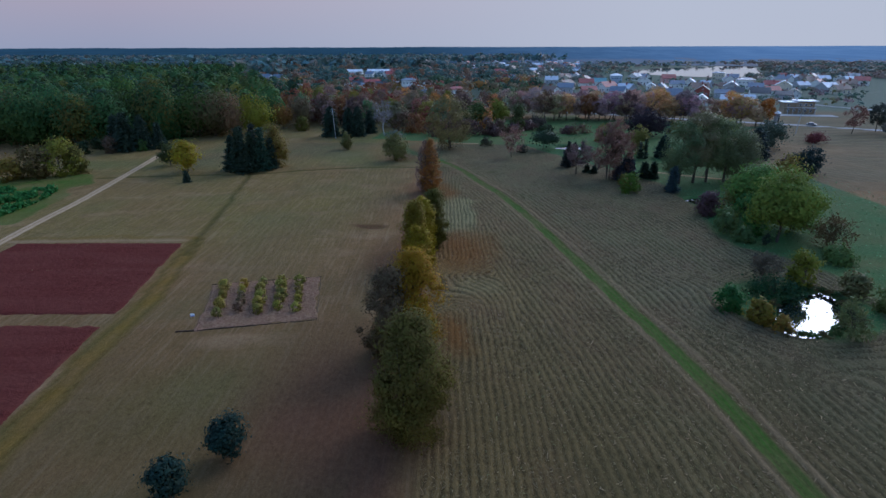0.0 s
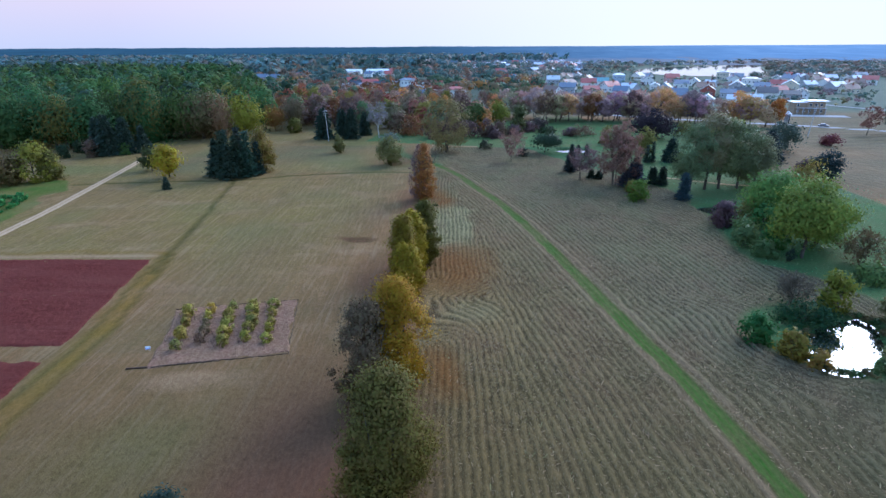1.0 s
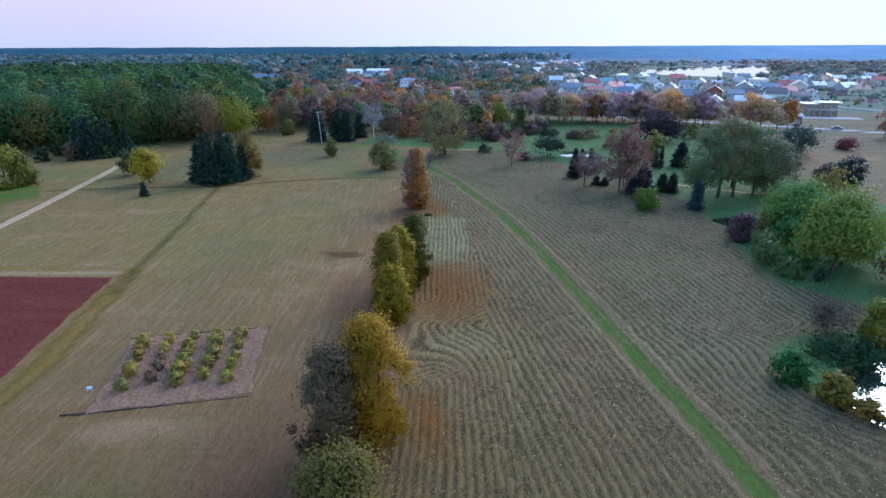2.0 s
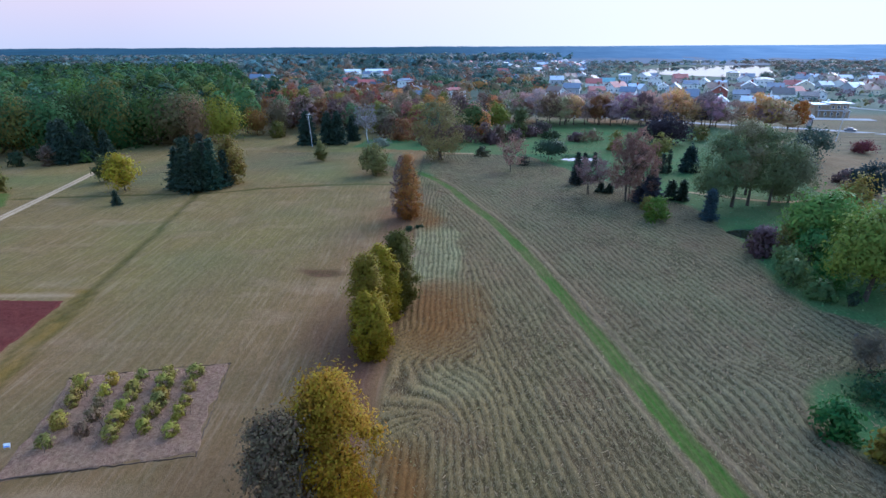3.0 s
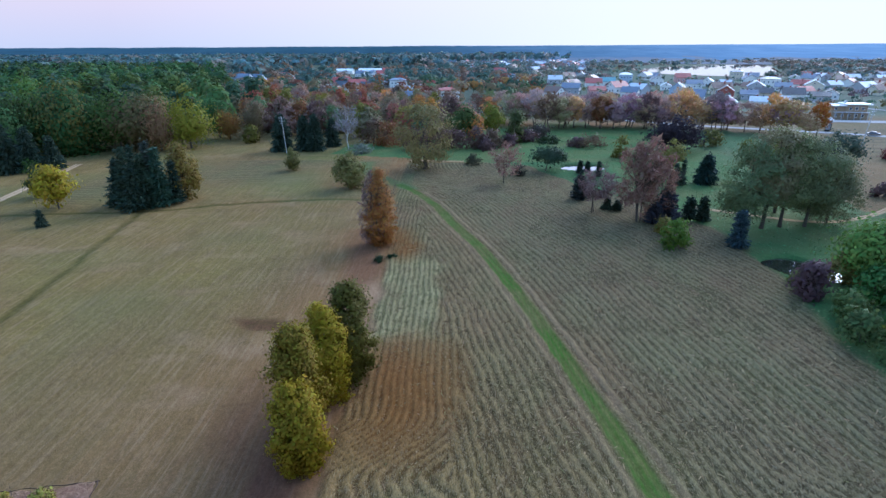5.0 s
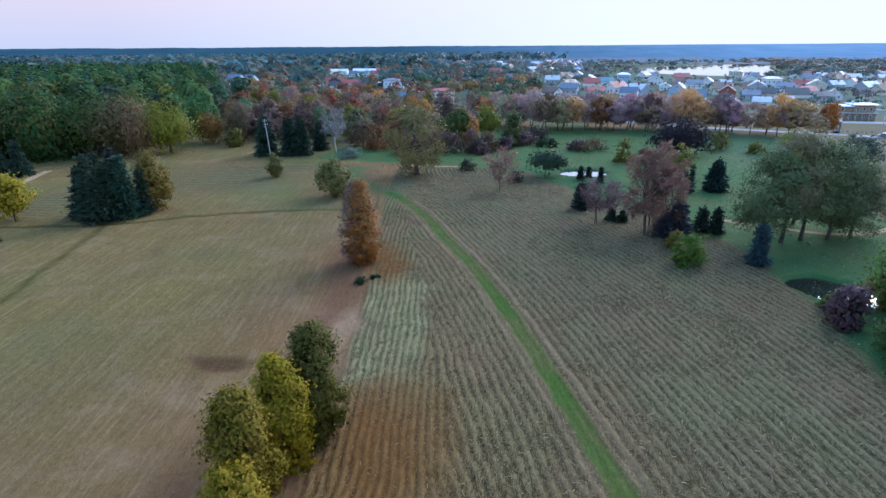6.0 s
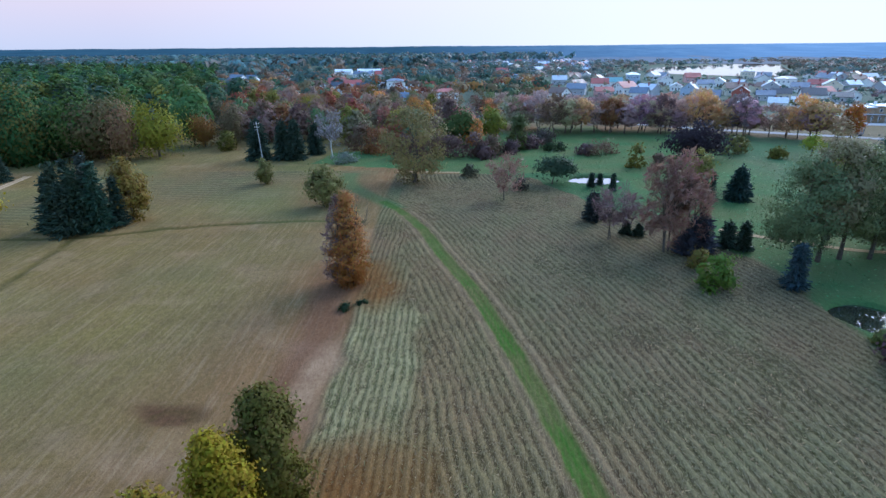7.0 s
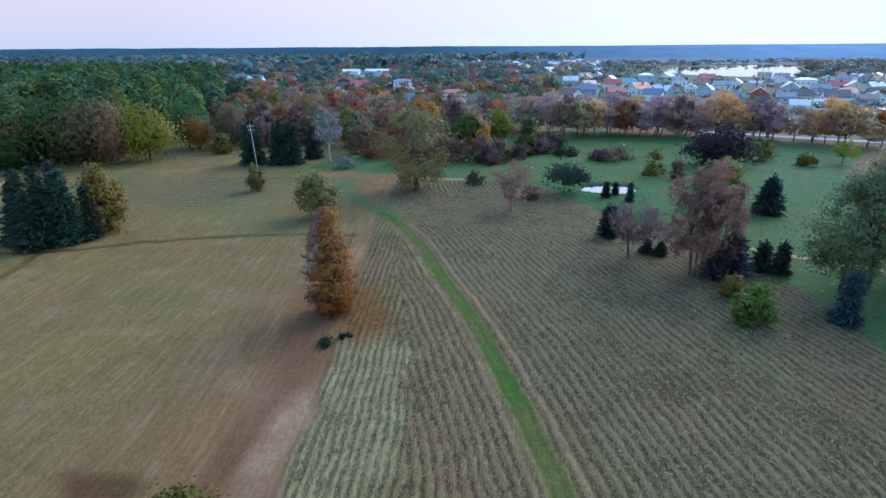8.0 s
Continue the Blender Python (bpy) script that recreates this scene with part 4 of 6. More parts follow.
shrub("low_bush", "small dark bush behind the apple tree", 28.2, 196.2, 2.8, 4.2, (0.03, 0.032, 0.026), 261, 0.24, 20, 26)
broad_tree("apple_tree", "low spreading dark green apple tree by the pond", 37.3, 201.5, 6.9, 10.2, (0.03, 0.055, 0.03), 262, 0.32, 0.22, 60, 46, "flat", 2, split=True)

# the group of half-bare trees and junipers
bare_tree("larch", "tall russet half-bare tree above junipers", 47.0, 153.2, 17.0, 9.6, (0.185, 0.104, 0.078), 270, 0.46, 6200, 0.02, None, "half-bare trees", 3, 3, "egg")
bare_tree("larch", "russet half-bare tree beside the taller one", 51.5, 157.0, 14.5, 8.0, (0.185, 0.100, 0.072), 271, 0.46, 4200, 0.04, None, "half-bare trees", 2, 3, "egg")
bare_tree("plum_tree", "purplish bare plum tree", 39.9, 159.6, 10.6, 8.0, (0.14, 0.09, 0.088), 272, 0.42, 2600, 0.2, None, "half-bare trees", 2, 3, "egg")
JUN = "junipers under the bare trees"
for k, (sx, sy, hh, ww, cc) in enumerate(((39.2, 170.5, 5.8, 3.5, (0.02, 0.03, 0.03)), (43.5, 162.7, 2.3, 2.0, SPRUCE), (45.4, 161.7, 2.1, 2.0, SPRUCE), (52.6, 153.7, 5.9, 4.8, (0.032, 0.033, 0.045)), (50.0, 152.5, 4.0, 3.4, (0.032, 0.033, 0.045)),
                                           (58.1, 155.3, 4.5, 2.8, SPRUCE), (60.3, 154.3, 4.8, 2.7, SPRUCE), (68.2, 183.8, 6.6, 1.8, SPRUCE), (66.5, 183.8, 5.5, 1.8, SPRUCE), (45.6, 197.4, 3.5, 1.9, SPRUCE), (48.2, 199.4, 2.9, 1.6, SPRUCE), (49.7, 193.6, 4.2, 1.7, SPRUCE))):
    conifer("juniper", "dark upright juniper on the lawn", sx, sy, hh, ww, cc, 280 + k, 0.8 if ww < 2.1 else 0.5, 14, -0.15, JUN, 1.3, 0.02, "juniper")
broad_tree("birch", "yellow-green birch behind the bare trees", 68.5, 192.0, 10.8, 6.6, (0.15, 0.14, 0.03), 293, 0.32, 0.15, 50, 38, "egg", split=True)
shrub("willow_bush", "yellow-green bush at the field edge", 48.7, 139.4, 5.0, 4.7, (0.085, 0.140, 0.02), 294, 0.22, 40, 46)
shrub("willow_bush", "gold-olive bush at the field edge", 49.2, 146.0, 3.5, 3.1, (0.15, 0.12, 0.03), 295, 0.22, 28, 36)
conifer("spruce", "dark conical spruce on the green lawn", 74.8, 185.4, 7.2, 6.0, (0.014, 0.034, 0.03), 296, 0.62, 20, 0.2)
conifer("blue_spruce", "blue-grey spruce under the poplars", 59.6, 138.8, 6.8, 3.6, (0.026, 0.048, 0.056), 297, 0.5, 18, 0.2)
POP = "poplars by the water"
for k, (sx, sy, hh, ww) in enumerate(((65.2, 148.2, 17.0, 9.2), (69.4, 149.1, 19.6, 8.6), (73.4, 150.0, 18.4, 8.8), (78.2, 150.0, 17.0, 9.6), (84.0, 152.5, 13.6, 9.0))):
    broad_tree("poplar", "grey-green poplar in a close group", sx, sy, hh, ww, vary(np.random.default_rng(k + 5), (0.15, 0.18, 0.075), 0.1), 300 + k, 0.17, (0.22, 0.26, 0.26, 0.22, 0.10)[k], 130, 115, ("column", "fan", "column", "fan", "column")[k], 1, None, POP, limb=9, lobe=0.13, split=True)
broad_tree("birch", "lime-yellow birch rising behind the poplars", 77.8, 159.5, 17.4, 6.6, (0.17, 0.19, 0.03), 309, 0.28, 0.2, 70, 44, "egg", split=True)
conifer("spruce", "dark spruce behind the poplars", 104.9, 184.5, 9.2, 8.6, (0.014, 0.026, 0.03), 310, 0.5, 20, 0.2)
broad_tree("willow", "blue-green willow behind the poplars", 121.0, 204.5, 11.0, 11.0, (0.05, 0.075, 0.055), 311, 0.4, 0.05, 56, 40, "egg", split=True)
broad_tree("willow", "blue-green willow near the spruce", 112.0, 196.0, 7.5, 8.5, (0.04, 0.06, 0.05), 312, 0.4, 0.03, 46, 36, "egg", split=True)

# trees and bushes round the near ponds
broad_tree("alder", "dense green alder beside the water", 70.5, 121.5, 11.6, 12.0, (0.105, 0.180, 0.038), 320, 0.3, 0.06, 110, 60, "egg", 2, split=True)
broad_tree("willow", "large yellow-green willow on the green bank", 64.7, 101.6, 14.0, 11.4, (0.14, 0.18, 0.028), 321, 0.24, 0.2, 190, 56, "egg", 2, lobe=0.12, split=True)
broad_tree("alder", "green alder beside the willow", 72.0, 108.0, 10.6, 9.5, (0.125, 0.19, 0.042), 322, 0.3, 0.06, 80, 54, "egg", 2, split=True)
shrub("evergreen_bush", "small dark evergreen under the willow", 61.8, 99.3, 2.4, 1.7, SPRUCE, 323, 0.16, 16, 30)
broad_tree("birch", "golden-yellow tree behind the willow", 84.8, 133.8, 10.0, 7.2, (0.19, 0.145, 0.03), 324, 0.32, 0.06, 60, 44, "egg", 2, split=True)
broad_tree("round_conifer", "dark blue-green rounded conifer on the dry field", 107.1, 160.3, 8.2, 7.8, (0.016, 0.034, 0.036), 325, 0.3, 0.03, 70, 44, "egg", 1, None, "", "evergreen", split=True)
shrub("plum_bush", "purple-brown bush beside the conifer", 110.0, 171.5, 3.4, 5.4, PURPLE, 326, 0.3)
shrub("plum_bush", "dull red bush on the dry field", 145.3, 214.2, 3.8, 7.8, (0.13, 0.035, 0.04), 327, 0.34)
bare_tree("low_willow", "brown and green half-bare bush on the bank", 72.5, 97.6, 6.4, 8.0, (0.10, 0.075, 0.035), 328, 0.36, 2400, 0.02, None, "", 4, 3, "egg")
shrub("pond_bush", "bright green rounded bush by the pond", 41.7, 72.7, 3.7, 3.8, (0.03, 0.105, 0.025), 329, 0.2, 36, 48, "pond bushes")
shrub("pond_bush", "yellow-green bush at the water's edge", 56.6, 80.4, 6.0, 4.2, (0.15, 0.155, 0.016), 330, 0.22, 44, 50, "pond bushes")
bare_tree("pond_willow", "grey-brown bare bush above the pond", 52.4, 82.6, 4.8, 5.4, (0.08, 0.07, 0.05), 331, 0.3, 2000, 0.02, None, "pond bushes", 4, 3, "egg")
shrub("pond_bush", "dark green bush on the pond bank", 51.2, 77.6, 2.7, 7.6, (0.018, 0.055, 0.022), 332, 0.2, 36, 44, "pond bushes")
shrub("pond_bush", "yellowing bush at the pond's near end", 43.8, 68.7, 3.6, 3.2, (0.17, 0.13, 0.02), 333, 0.2, 36, 46, "pond bushes")
shrub("pond_bush", "orange-yellow low bush at the pond", 45.6, 66.4, 2.3, 2.2, (0.20, 0.13, 0.025), 334, 0.18, 26, 40, "pond bushes")
bare_tree("pond_willow", "half-bare green bush hanging over the pond", 53.2, 64.6, 5.6, 4.4, (0.12, 0.135, 0.05), 335, 0.3, 2200, 0.02, None, "pond bushes", 4, 3, "egg")
shrub("pond_bush", "purple-brown bush by the second pond", 59.6, 119.0, 5.4, 4.6, (0.11, 0.065, 0.072), 336, 0.26, 46, 46, "bank bushes")
for k, (sx, sy, hh, ww, cc) in enumerate(((57.8, 106.8, 4.3, 4.4, (0.084, 0.126, 0.043)), (60.5, 112.0, 4.0, 4.6, (0.094, 0.137, 0.043)), (63.5, 107.0, 4.0, 5.0, (0.057, 0.147, 0.036)), (59.0, 102.0, 2.6, 3.6, (0.075, 0.126, 0.043)), (66.8, 116.5, 5.6, 6.0, (0.075, 0.168, 0.043)), (68.5, 124.5, 4.6, 5.5, (0.170, 0.147, 0.043)),
                                           (61.0, 123.4, 2.2, 2.6, (0.132, 0.147, 0.043)), (69.5, 90.5, 3.2, 5.0, (0.094, 0.147, 0.043)), (62.8, 77.0, 3.6, 4.4, (0.132, 0.126, 0.051)), (64.0, 71.5, 4.2, 5.0, (0.113, 0.137, 0.043)))):
    shrub("bank_bush", "low mixed bush on the lush bank", sx, sy, hh, ww, cc, 340 + k, 0.24, 36, 42, "bank bushes")

# sedge and low growth hanging over the pond's rim
for k in range(26):
    t = k * 0.2417
    c, s = math.cos(0.82), math.sin(0.82)
    u, v = 9.3 * math.cos(t), 4.4 * math.sin(t)
    shrub("bank_sedge", "rough green and brown sedge on the pond's rim", 53.0 + u * c - v * s, 72.2 + u * s + v * c, 0.5 + 0.4 * (k * 7 % 5) / 5, 1.5 + 0.5 * (k * 3 % 4) / 2, ((0.035, 0.075, 0.025), (0.09, 0.08, 0.035), (0.05, 0.09, 0.03))[k % 3], 600 + k, 0.16, 10, 22, "sedge round the pond", "sedge")
# beyond the lawn
broad_tree("beech", "very dark purple-leaved rounded tree", 85.0, 233.0, 11.0, 16.5, (0.022, 0.017, 0.026), 360, 0.42, 0.03, 90, 44, "egg", 2, split=True)
shrub("lawn_bush", "yellow-olive bush on the lawn", 100.7, 238.5, 6.0, 7.4, (0.12, 0.11, 0.03), 361, 0.34)
broad_tree("young_birch", "small yellow tree on a thin leaning trunk", 121.4, 234.4, 6.2, 6.6, LIME, 362, 0.3, 0.4, 34, 34, "egg")
for k, (sx, sy, hh, ww, cc) in enumerate(((59.0, 238.8, 4.2, 10.0, BROWN), (54.0, 240.0, 3.4, 6.0, PURPLE), (46.0, 248.0, 2.6, 7.8, DARKGREEN), (63.4, 220.0, 6.8, 5.8, OLIVE), (68.0, 216.0, 5.0, 4.0, BROWN), (110.0, 232.0, 3.6, 5.0, OLIVE), (95.0, 250.0, 3.0, 8.0, DARKGREEN))):
    shrub("lawn_bush", "rough autumn bush on the green lawn", sx, sy, hh, ww, cc, 370 + k, 0.34, 26, 30, "bushes on the lawn")

# orchard plot
ORCHARD_COLS = (((-33.6, 79.6), (-31.3, 71.0), 6, 1.0), ((-30.6, 80.4), (-29.0, 72.0), 5, 0.75), ((-27.9, 81.2), (-26.0, 71.6), 6, 1.0), ((-25.2, 82.0), (-23.3, 73.0), 6, 0.95), ((-22.4, 82.0), (-20.4, 72.4), 5, 0.95))
GOLDS = ((0.273, 0.221, 0.039), (0.221, 0.189, 0.039), (0.286, 0.215, 0.033), (0.195, 0.176, 0.046), (0.247, 0.202, 0.039))
bushes = [shrub("berry_bush", "low olive-yellow fruit bush in a planted row", -33.6, 79.6, 1.9, 1.7, GOLDS[0], 400, 0.13, 20, 30, "fruit bushes")]
rng = np.random.default_rng(77)
for col, (a, b, n, size) in enumerate(ORCHARD_COLS):
    for i in range(n):
        if col == 0 and i == 0:
            continue
        f = i / (n - 1)
        px, py = a[0] + (b[0] - a[0]) * f + 0.15 * rng.normal(), a[1] + (b[1] - a[1]) * f + 0.25 * rng.normal()
        s = size * (0.74 + 0.34 * rng.random())
        copy_tree(bushes[0], px, py, s, s * (0.85 + 0.3 * rng.random()), rng.random() * 6, vary(rng, (0.17, 0.125, 0.06) if col == 1 and i > 1 else GOLDS[rng.integers(5)], 0.08))
PLOT = [(-36.4, 81.6), (-19.6, 84.6), (-17.0, 69.6), (-32.6, 66.6)]


def bed_material():
    k = Nodes("bed_soil", 1.0, 0.0)
    fine, mid = k.noise(2.4, 6, 0.8, (1, 1, 1), 0.35, 0.65), k.noise(0.5, 4, 0.6, (1, 1, 1), 0.35, 0.65)
    c = k.mix(fine, (0.135, 0.072, 0.045), (0.310, 0.178, 0.112))
    c = k.mix(k.math("MULTIPLY", mid, 0.5), c, k.mix(fine, (0.140, 0.095, 0.043), (0.266, 0.170, 0.095)))
    k.base(c)
    k.bump(fine, 0.8, 0.08)
    return k.mat


def orchard_bed():
    n = 70
    u, v = np.meshgrid(np.linspace(0, 1, n), np.linspace(0, 1, n))
    a, b, c, d = (np.array(p) for p in PLOT)
    p = (a * (1 - u[..., None]) + b * u[..., None]) * v[..., None] + (d * (1 - u[..., None]) + c * u[..., None]) * (1 - v[..., None])
    x, y = p[..., 0], p[..., 1]
    x, y = x + 0.8 * (vnoise(x, y, 1.6, 62) - 0.5), y + 0.8 * (vnoise(x, y, 1.6, 63) - 0.5)
    z = 0.10 + 0.12 * (vnoise(x, y, 0.7, 61) - 0.5)
    z[0], z[-1], z[:, 0], z[:, -1] = -0.1, -0.1, -0.1, -0.1
    i = (np.arange(n - 1)[:, None] * n + np.arange(n - 1)).ravel()
    me = raw_mesh("planting_bed", np.stack([x, y, z], -1).reshape(-1, 3), np.stack([i, i + 1, i + n + 1, i + n], 1), bed_material(), True)
    tagged(new("planting_bed", me), "bare brownish planting bed with dug edges", "bed", kind="structure")


orchard_bed()
TURF = plain_material("dark_turf", (0.10, 0.064, 0.042), 1.0, 0.05, 0.4, 2)


def dug_edge(p, q, w, h, seed):
    """A dark ridge of upturned turf along the bed's edge."""
    rr = np.random.default_rng(seed)
    n = int(math.hypot(q[0] - p[0], q[1] - p[1]) / 0.5)
    pts = [(p[0] + (q[0] - p[0]) * i / n + 0.08 * rr.normal(), p[1] + (q[1] - p[1]) * i / n + 0.08 * rr.normal(), 0.05) for i in range(n + 1)]
    me = join_tubes("turf_ridge", [tube(pts, w * (0.5 + 0.6 * rr.random(n + 1)), 6)], TURF)
    tagged(new("turf_ridge", me), "dark ridge of upturned turf edging the bed", "turf ridge", "turf ridges")


dug_edge(PLOT[3], PLOT[2], 0.085, 0.2, 1)
dug_edge(PLOT[0], PLOT[1], 0.055, 0.2, 2)
dug_edge(PLOT[2], PLOT[1], 0.06, 0.2, 3)
dug_edge((-35.0, 66.3), PLOT[3], 0.13, 0.2, 4)


def board_sign():
    root = thing("sign_board", -34.6, 70.4, "small white and blue sign board on two posts", "sign", rz=12)
    root.scale = (0.62, 0.62, 0.62)
    part("post", box_mesh("post", 0.07, 0.07, 0.9, POLE_GREY, 0.01), root, loc=(-0.35, 0, -0.1))
    part("post", box_mesh("post", 0.07, 0.07, 0.9, POLE_GREY, 0.01), root, loc=(0.35, 0, -0.1))
    blue = plain_material("sign_blue", (0.06, 0.16, 0.55), 0.5)
    for k in range(2):
        ob = part("board", box_mesh("board", 0.95, 0.05, 0.28, WHITE, 0.01), root, loc=(0, -0.05, 0.32 + k * 0.34))
        ob.matrix_basis = pose(0, -0.06 + 0.1 * k, 0.32 + k * 0.3, -35, 0, 0)
    st = part("stripe", box_mesh("stripe", 0.9, 0.02, 0.12, blue, 0), root, "blue stripe")
    st.matrix_basis = pose(0, -0.115, 0.42, -35, 0, 0)


board_sign()


def power_pole(x, y, h, lean, rz, label):
    root = thing("power_pole", x, y, label, "power pole", "power poles", rz=rz)
    top = lean * h
    part("post", join_tubes("post", [tube([(0, 0, -0.5), (top * 0.5, 0, h * 0.5), (top, 0, h)], [0.14, 0.12, 0.09], 10)], POLE_GREY), root)
    for k, z in enumerate((0.94, 0.86)):
        arm = part("crossarm", box_mesh("crossarm", 1.7 - 0.3 * k, 0.12, 0.12, POLE_GREY, 0.01), root, loc=(top * z, -0.16, h * z))
        for i in (-1, 0, 1):
            part("insulator", join_tubes("insulator", [tube([(0, 0, 0), (0, 0, 0.1), (0, 0, 0.2)], [0.05, 0.08, 0.03], 8)], WHITE), arm, "white insulator", (i * 0.65, 0, 0.12))
    part("lamp", box_mesh("lamp", 0.7, 0.25, 0.12, STEEL, 0.03), root, "grey lamp head", (top * 0.8 - 0.4, 0, h * 0.80))


power_pole(-44.6, 229.0, 12.3, -0.055, 20, "pale leaning power pole before dark spruces")
power_pole(150.6, 236.0, 12.6, 0.10, 10, "grey leaning pole beside the road")
power_pole(262.0, 330.0, 9.5, 0.0, 10, "grey pole beside the village street")


# ---- the woods ----
def ranks(rng, line, step, jitter):
    """Places along a line, unevenly spaced."""
    out = []
    for (x0, y0), (x1, y1) in zip(line, line[1:]):
        n = max(1, int(math.hypot(x1 - x0, y1 - y0) / step))
        out += [(x0 + (x1 - x0) * (i + 0.3 * rng.normal()) / n + jitter * rng.normal(), y0 + (y1 - y0) * i / n + jitter * rng.normal()) for i in range(n)]
    return out


EDGE = "forest edge trees"
oaks = [broad_tree("forest_tree", "tall dense green forest tree at the edge", -161.0, 217.0, 20.0, 16.0, FOREST, 500, 0.48, 0.12, 56, 84, "round", 1, None, EDGE, lobe=0.25),
        broad_tree("forest_tree", "tall dense green forest tree at the edge", -131.0, 218.0, 20.0, 16.0, FOREST, 501, 0.48, 0.08, 56, 84, "egg", 1, None, EDGE, lobe=0.25),
        broad_tree("forest_tree", "tall dense green forest tree at the edge", -104.5, 237.0, 20.0, 16.0, (0.05, 0.085, 0.018), 502, 0.48, 0.12, 56, 84, "round", 1, None, EDGE, lobe=0.25),
        broad_tree("forest_tree", "tall dense green forest tree at the edge", -116.0, 233.0, 19.0, 15.0, FOREST, 503, 0.48, 0.08, 56, 84, "egg", 1, None, EDGE, lobe=0.25)]
rng = np.random.default_rng(31)
FRONT = [(-230, 222), (-165, 217), (-128, 216), (-118, 226), (-100, 236), (-84, 241)]
GREENS = (FOREST, FOREST, (0.062, 0.098, 0.020), (0.034, 0.062, 0.026), (0.105, 0.100, 0.022), (0.050, 0.09, 0.024), (0.10, 0.072, 0.035))
for depth, step in ((0, 9.0), (10, 9.5), (21, 10.5)):
    for px, py in ranks(rng, [(a - 0.35 * depth, b + depth) for a, b in FRONT], step, 1.6):
        if depth == 0 and -131 < px < -104 and py < 224:
            continue
        s = 0.86 + 0.26 * rng.random()
        copy_tree(oaks[rng.integers(4)], px, py, s * (0.78 + 0.2 * rng.random()), s * (0.88 + 0.2 * rng.random()), rng.random() * 6, vary(rng, GREENS[rng.integers(len(GREENS))], 0.16))
for px, py, s, sz, cc, lab in ((-89.3, 234.7, 0.55, 0.86, (0.20, 0.12, 0.06), "brown-leaved tree at the forest edge"), (-81.5, 240.0, 0.82, 0.86, (0.17, 0.165, 0.016), "olive-yellow tree at the forest edge"), (-98.0, 236.0, 0.45, 0.78, (0.16, 0.10, 0.055), "brown-leaved tree at the forest edge"),
                               (-74.5, 258.0, 0.5, 0.58, (0.20, 0.10, 0.025), "orange-leaved tree at the forest edge"), (-66.0, 262.0, 0.5, 0.72, (0.11, 0.085, 0.045), "brown-leaved tree at the forest edge"), (-80.0, 262.0, 0.55, 0.8, FOREST, "tall dense green forest tree at the edge")):
    copy_tree(oaks[2], px, py, s, sz, px, cc, lab)
shrub("forest_bush", "rounded olive bush before the woods", -64.0, 251.7, 6.6, 6.6, OLIVE, 505, 0.4)

# mixed autumn wood between the meadow and the village
AUT = "autumn trees before the village"
autumn = [broad_tree("autumn_tree", "autumn tree in a mixed wood", -58.0, 276.0, 14.0, 10.0, BROWN, 510, 0.58, 0.06, 60, 26, "column", 2, None, AUT),
          broad_tree("autumn_tree", "autumn tree in a mixed wood", -50.0, 270.0, 14.0, 10.0, RUST, 511, 0.58, 0.10, 60, 26, "egg", 2, None, AUT),
          bare_tree("autumn_tree", "half-bare autumn tree in a mixed wood", -43.0, 268.0, 14.0, 9.0, PURPLE, 512, 0.7, 1250, 0.1, None, AUT, 2, 2, "column")]
FALL = (BROWN, BROWN, (0.14, 0.09, 0.06), PURPLE, OLIVE, (0.10, 0.085, 0.045), (0.13, 0.08, 0.065), ORANGE, (0.075, 0.09, 0.04), RED, (0.16, 0.065, 0.05), (0.05, 0.08, 0.04), BROWN)
for line, step in (([(-70, 272), (-30, 262), (-5, 258)], 7.0), ([(-74, 286), (-30, 275), (8, 262), (24, 256)], 7.5), ([(-90, 305), (-40, 290), (5, 276), (26, 270)], 8.0), ([(-100, 325), (-40, 308), (0, 292), (30, 288)], 8.5), ([(-110, 350), (-50, 330), (-5, 318), (25, 306)], 9.5), ([(-130, 380), (-60, 356), (-12, 352)], 11.0), ([(-70, 376), (-24, 368), (18, 352), (38, 338)], 7.5), ([(-20, 338), (10, 326), (40, 318)], 8.0), ([(-60, 345), (-25, 340), (-5, 338)], 9.0)):
    for px, py in ranks(rng, line, step, 2.0):
        k = rng.integers(len(FALL))
        copy_tree(autumn[rng.integers(3)], px, py, 0.7 + 0.4 * rng.random(), 0.66 + 0.38 * rng.random(), rng.random() * 6, vary(rng, tuple(1.55 * v for v in FALL[k]), 0.15),
                  {0: "brown autumn tree in a mixed wood", 7: "bright orange autumn tree in the wood", 9: "red-leaved autumn tree in the wood"}.get(int(k), ""))
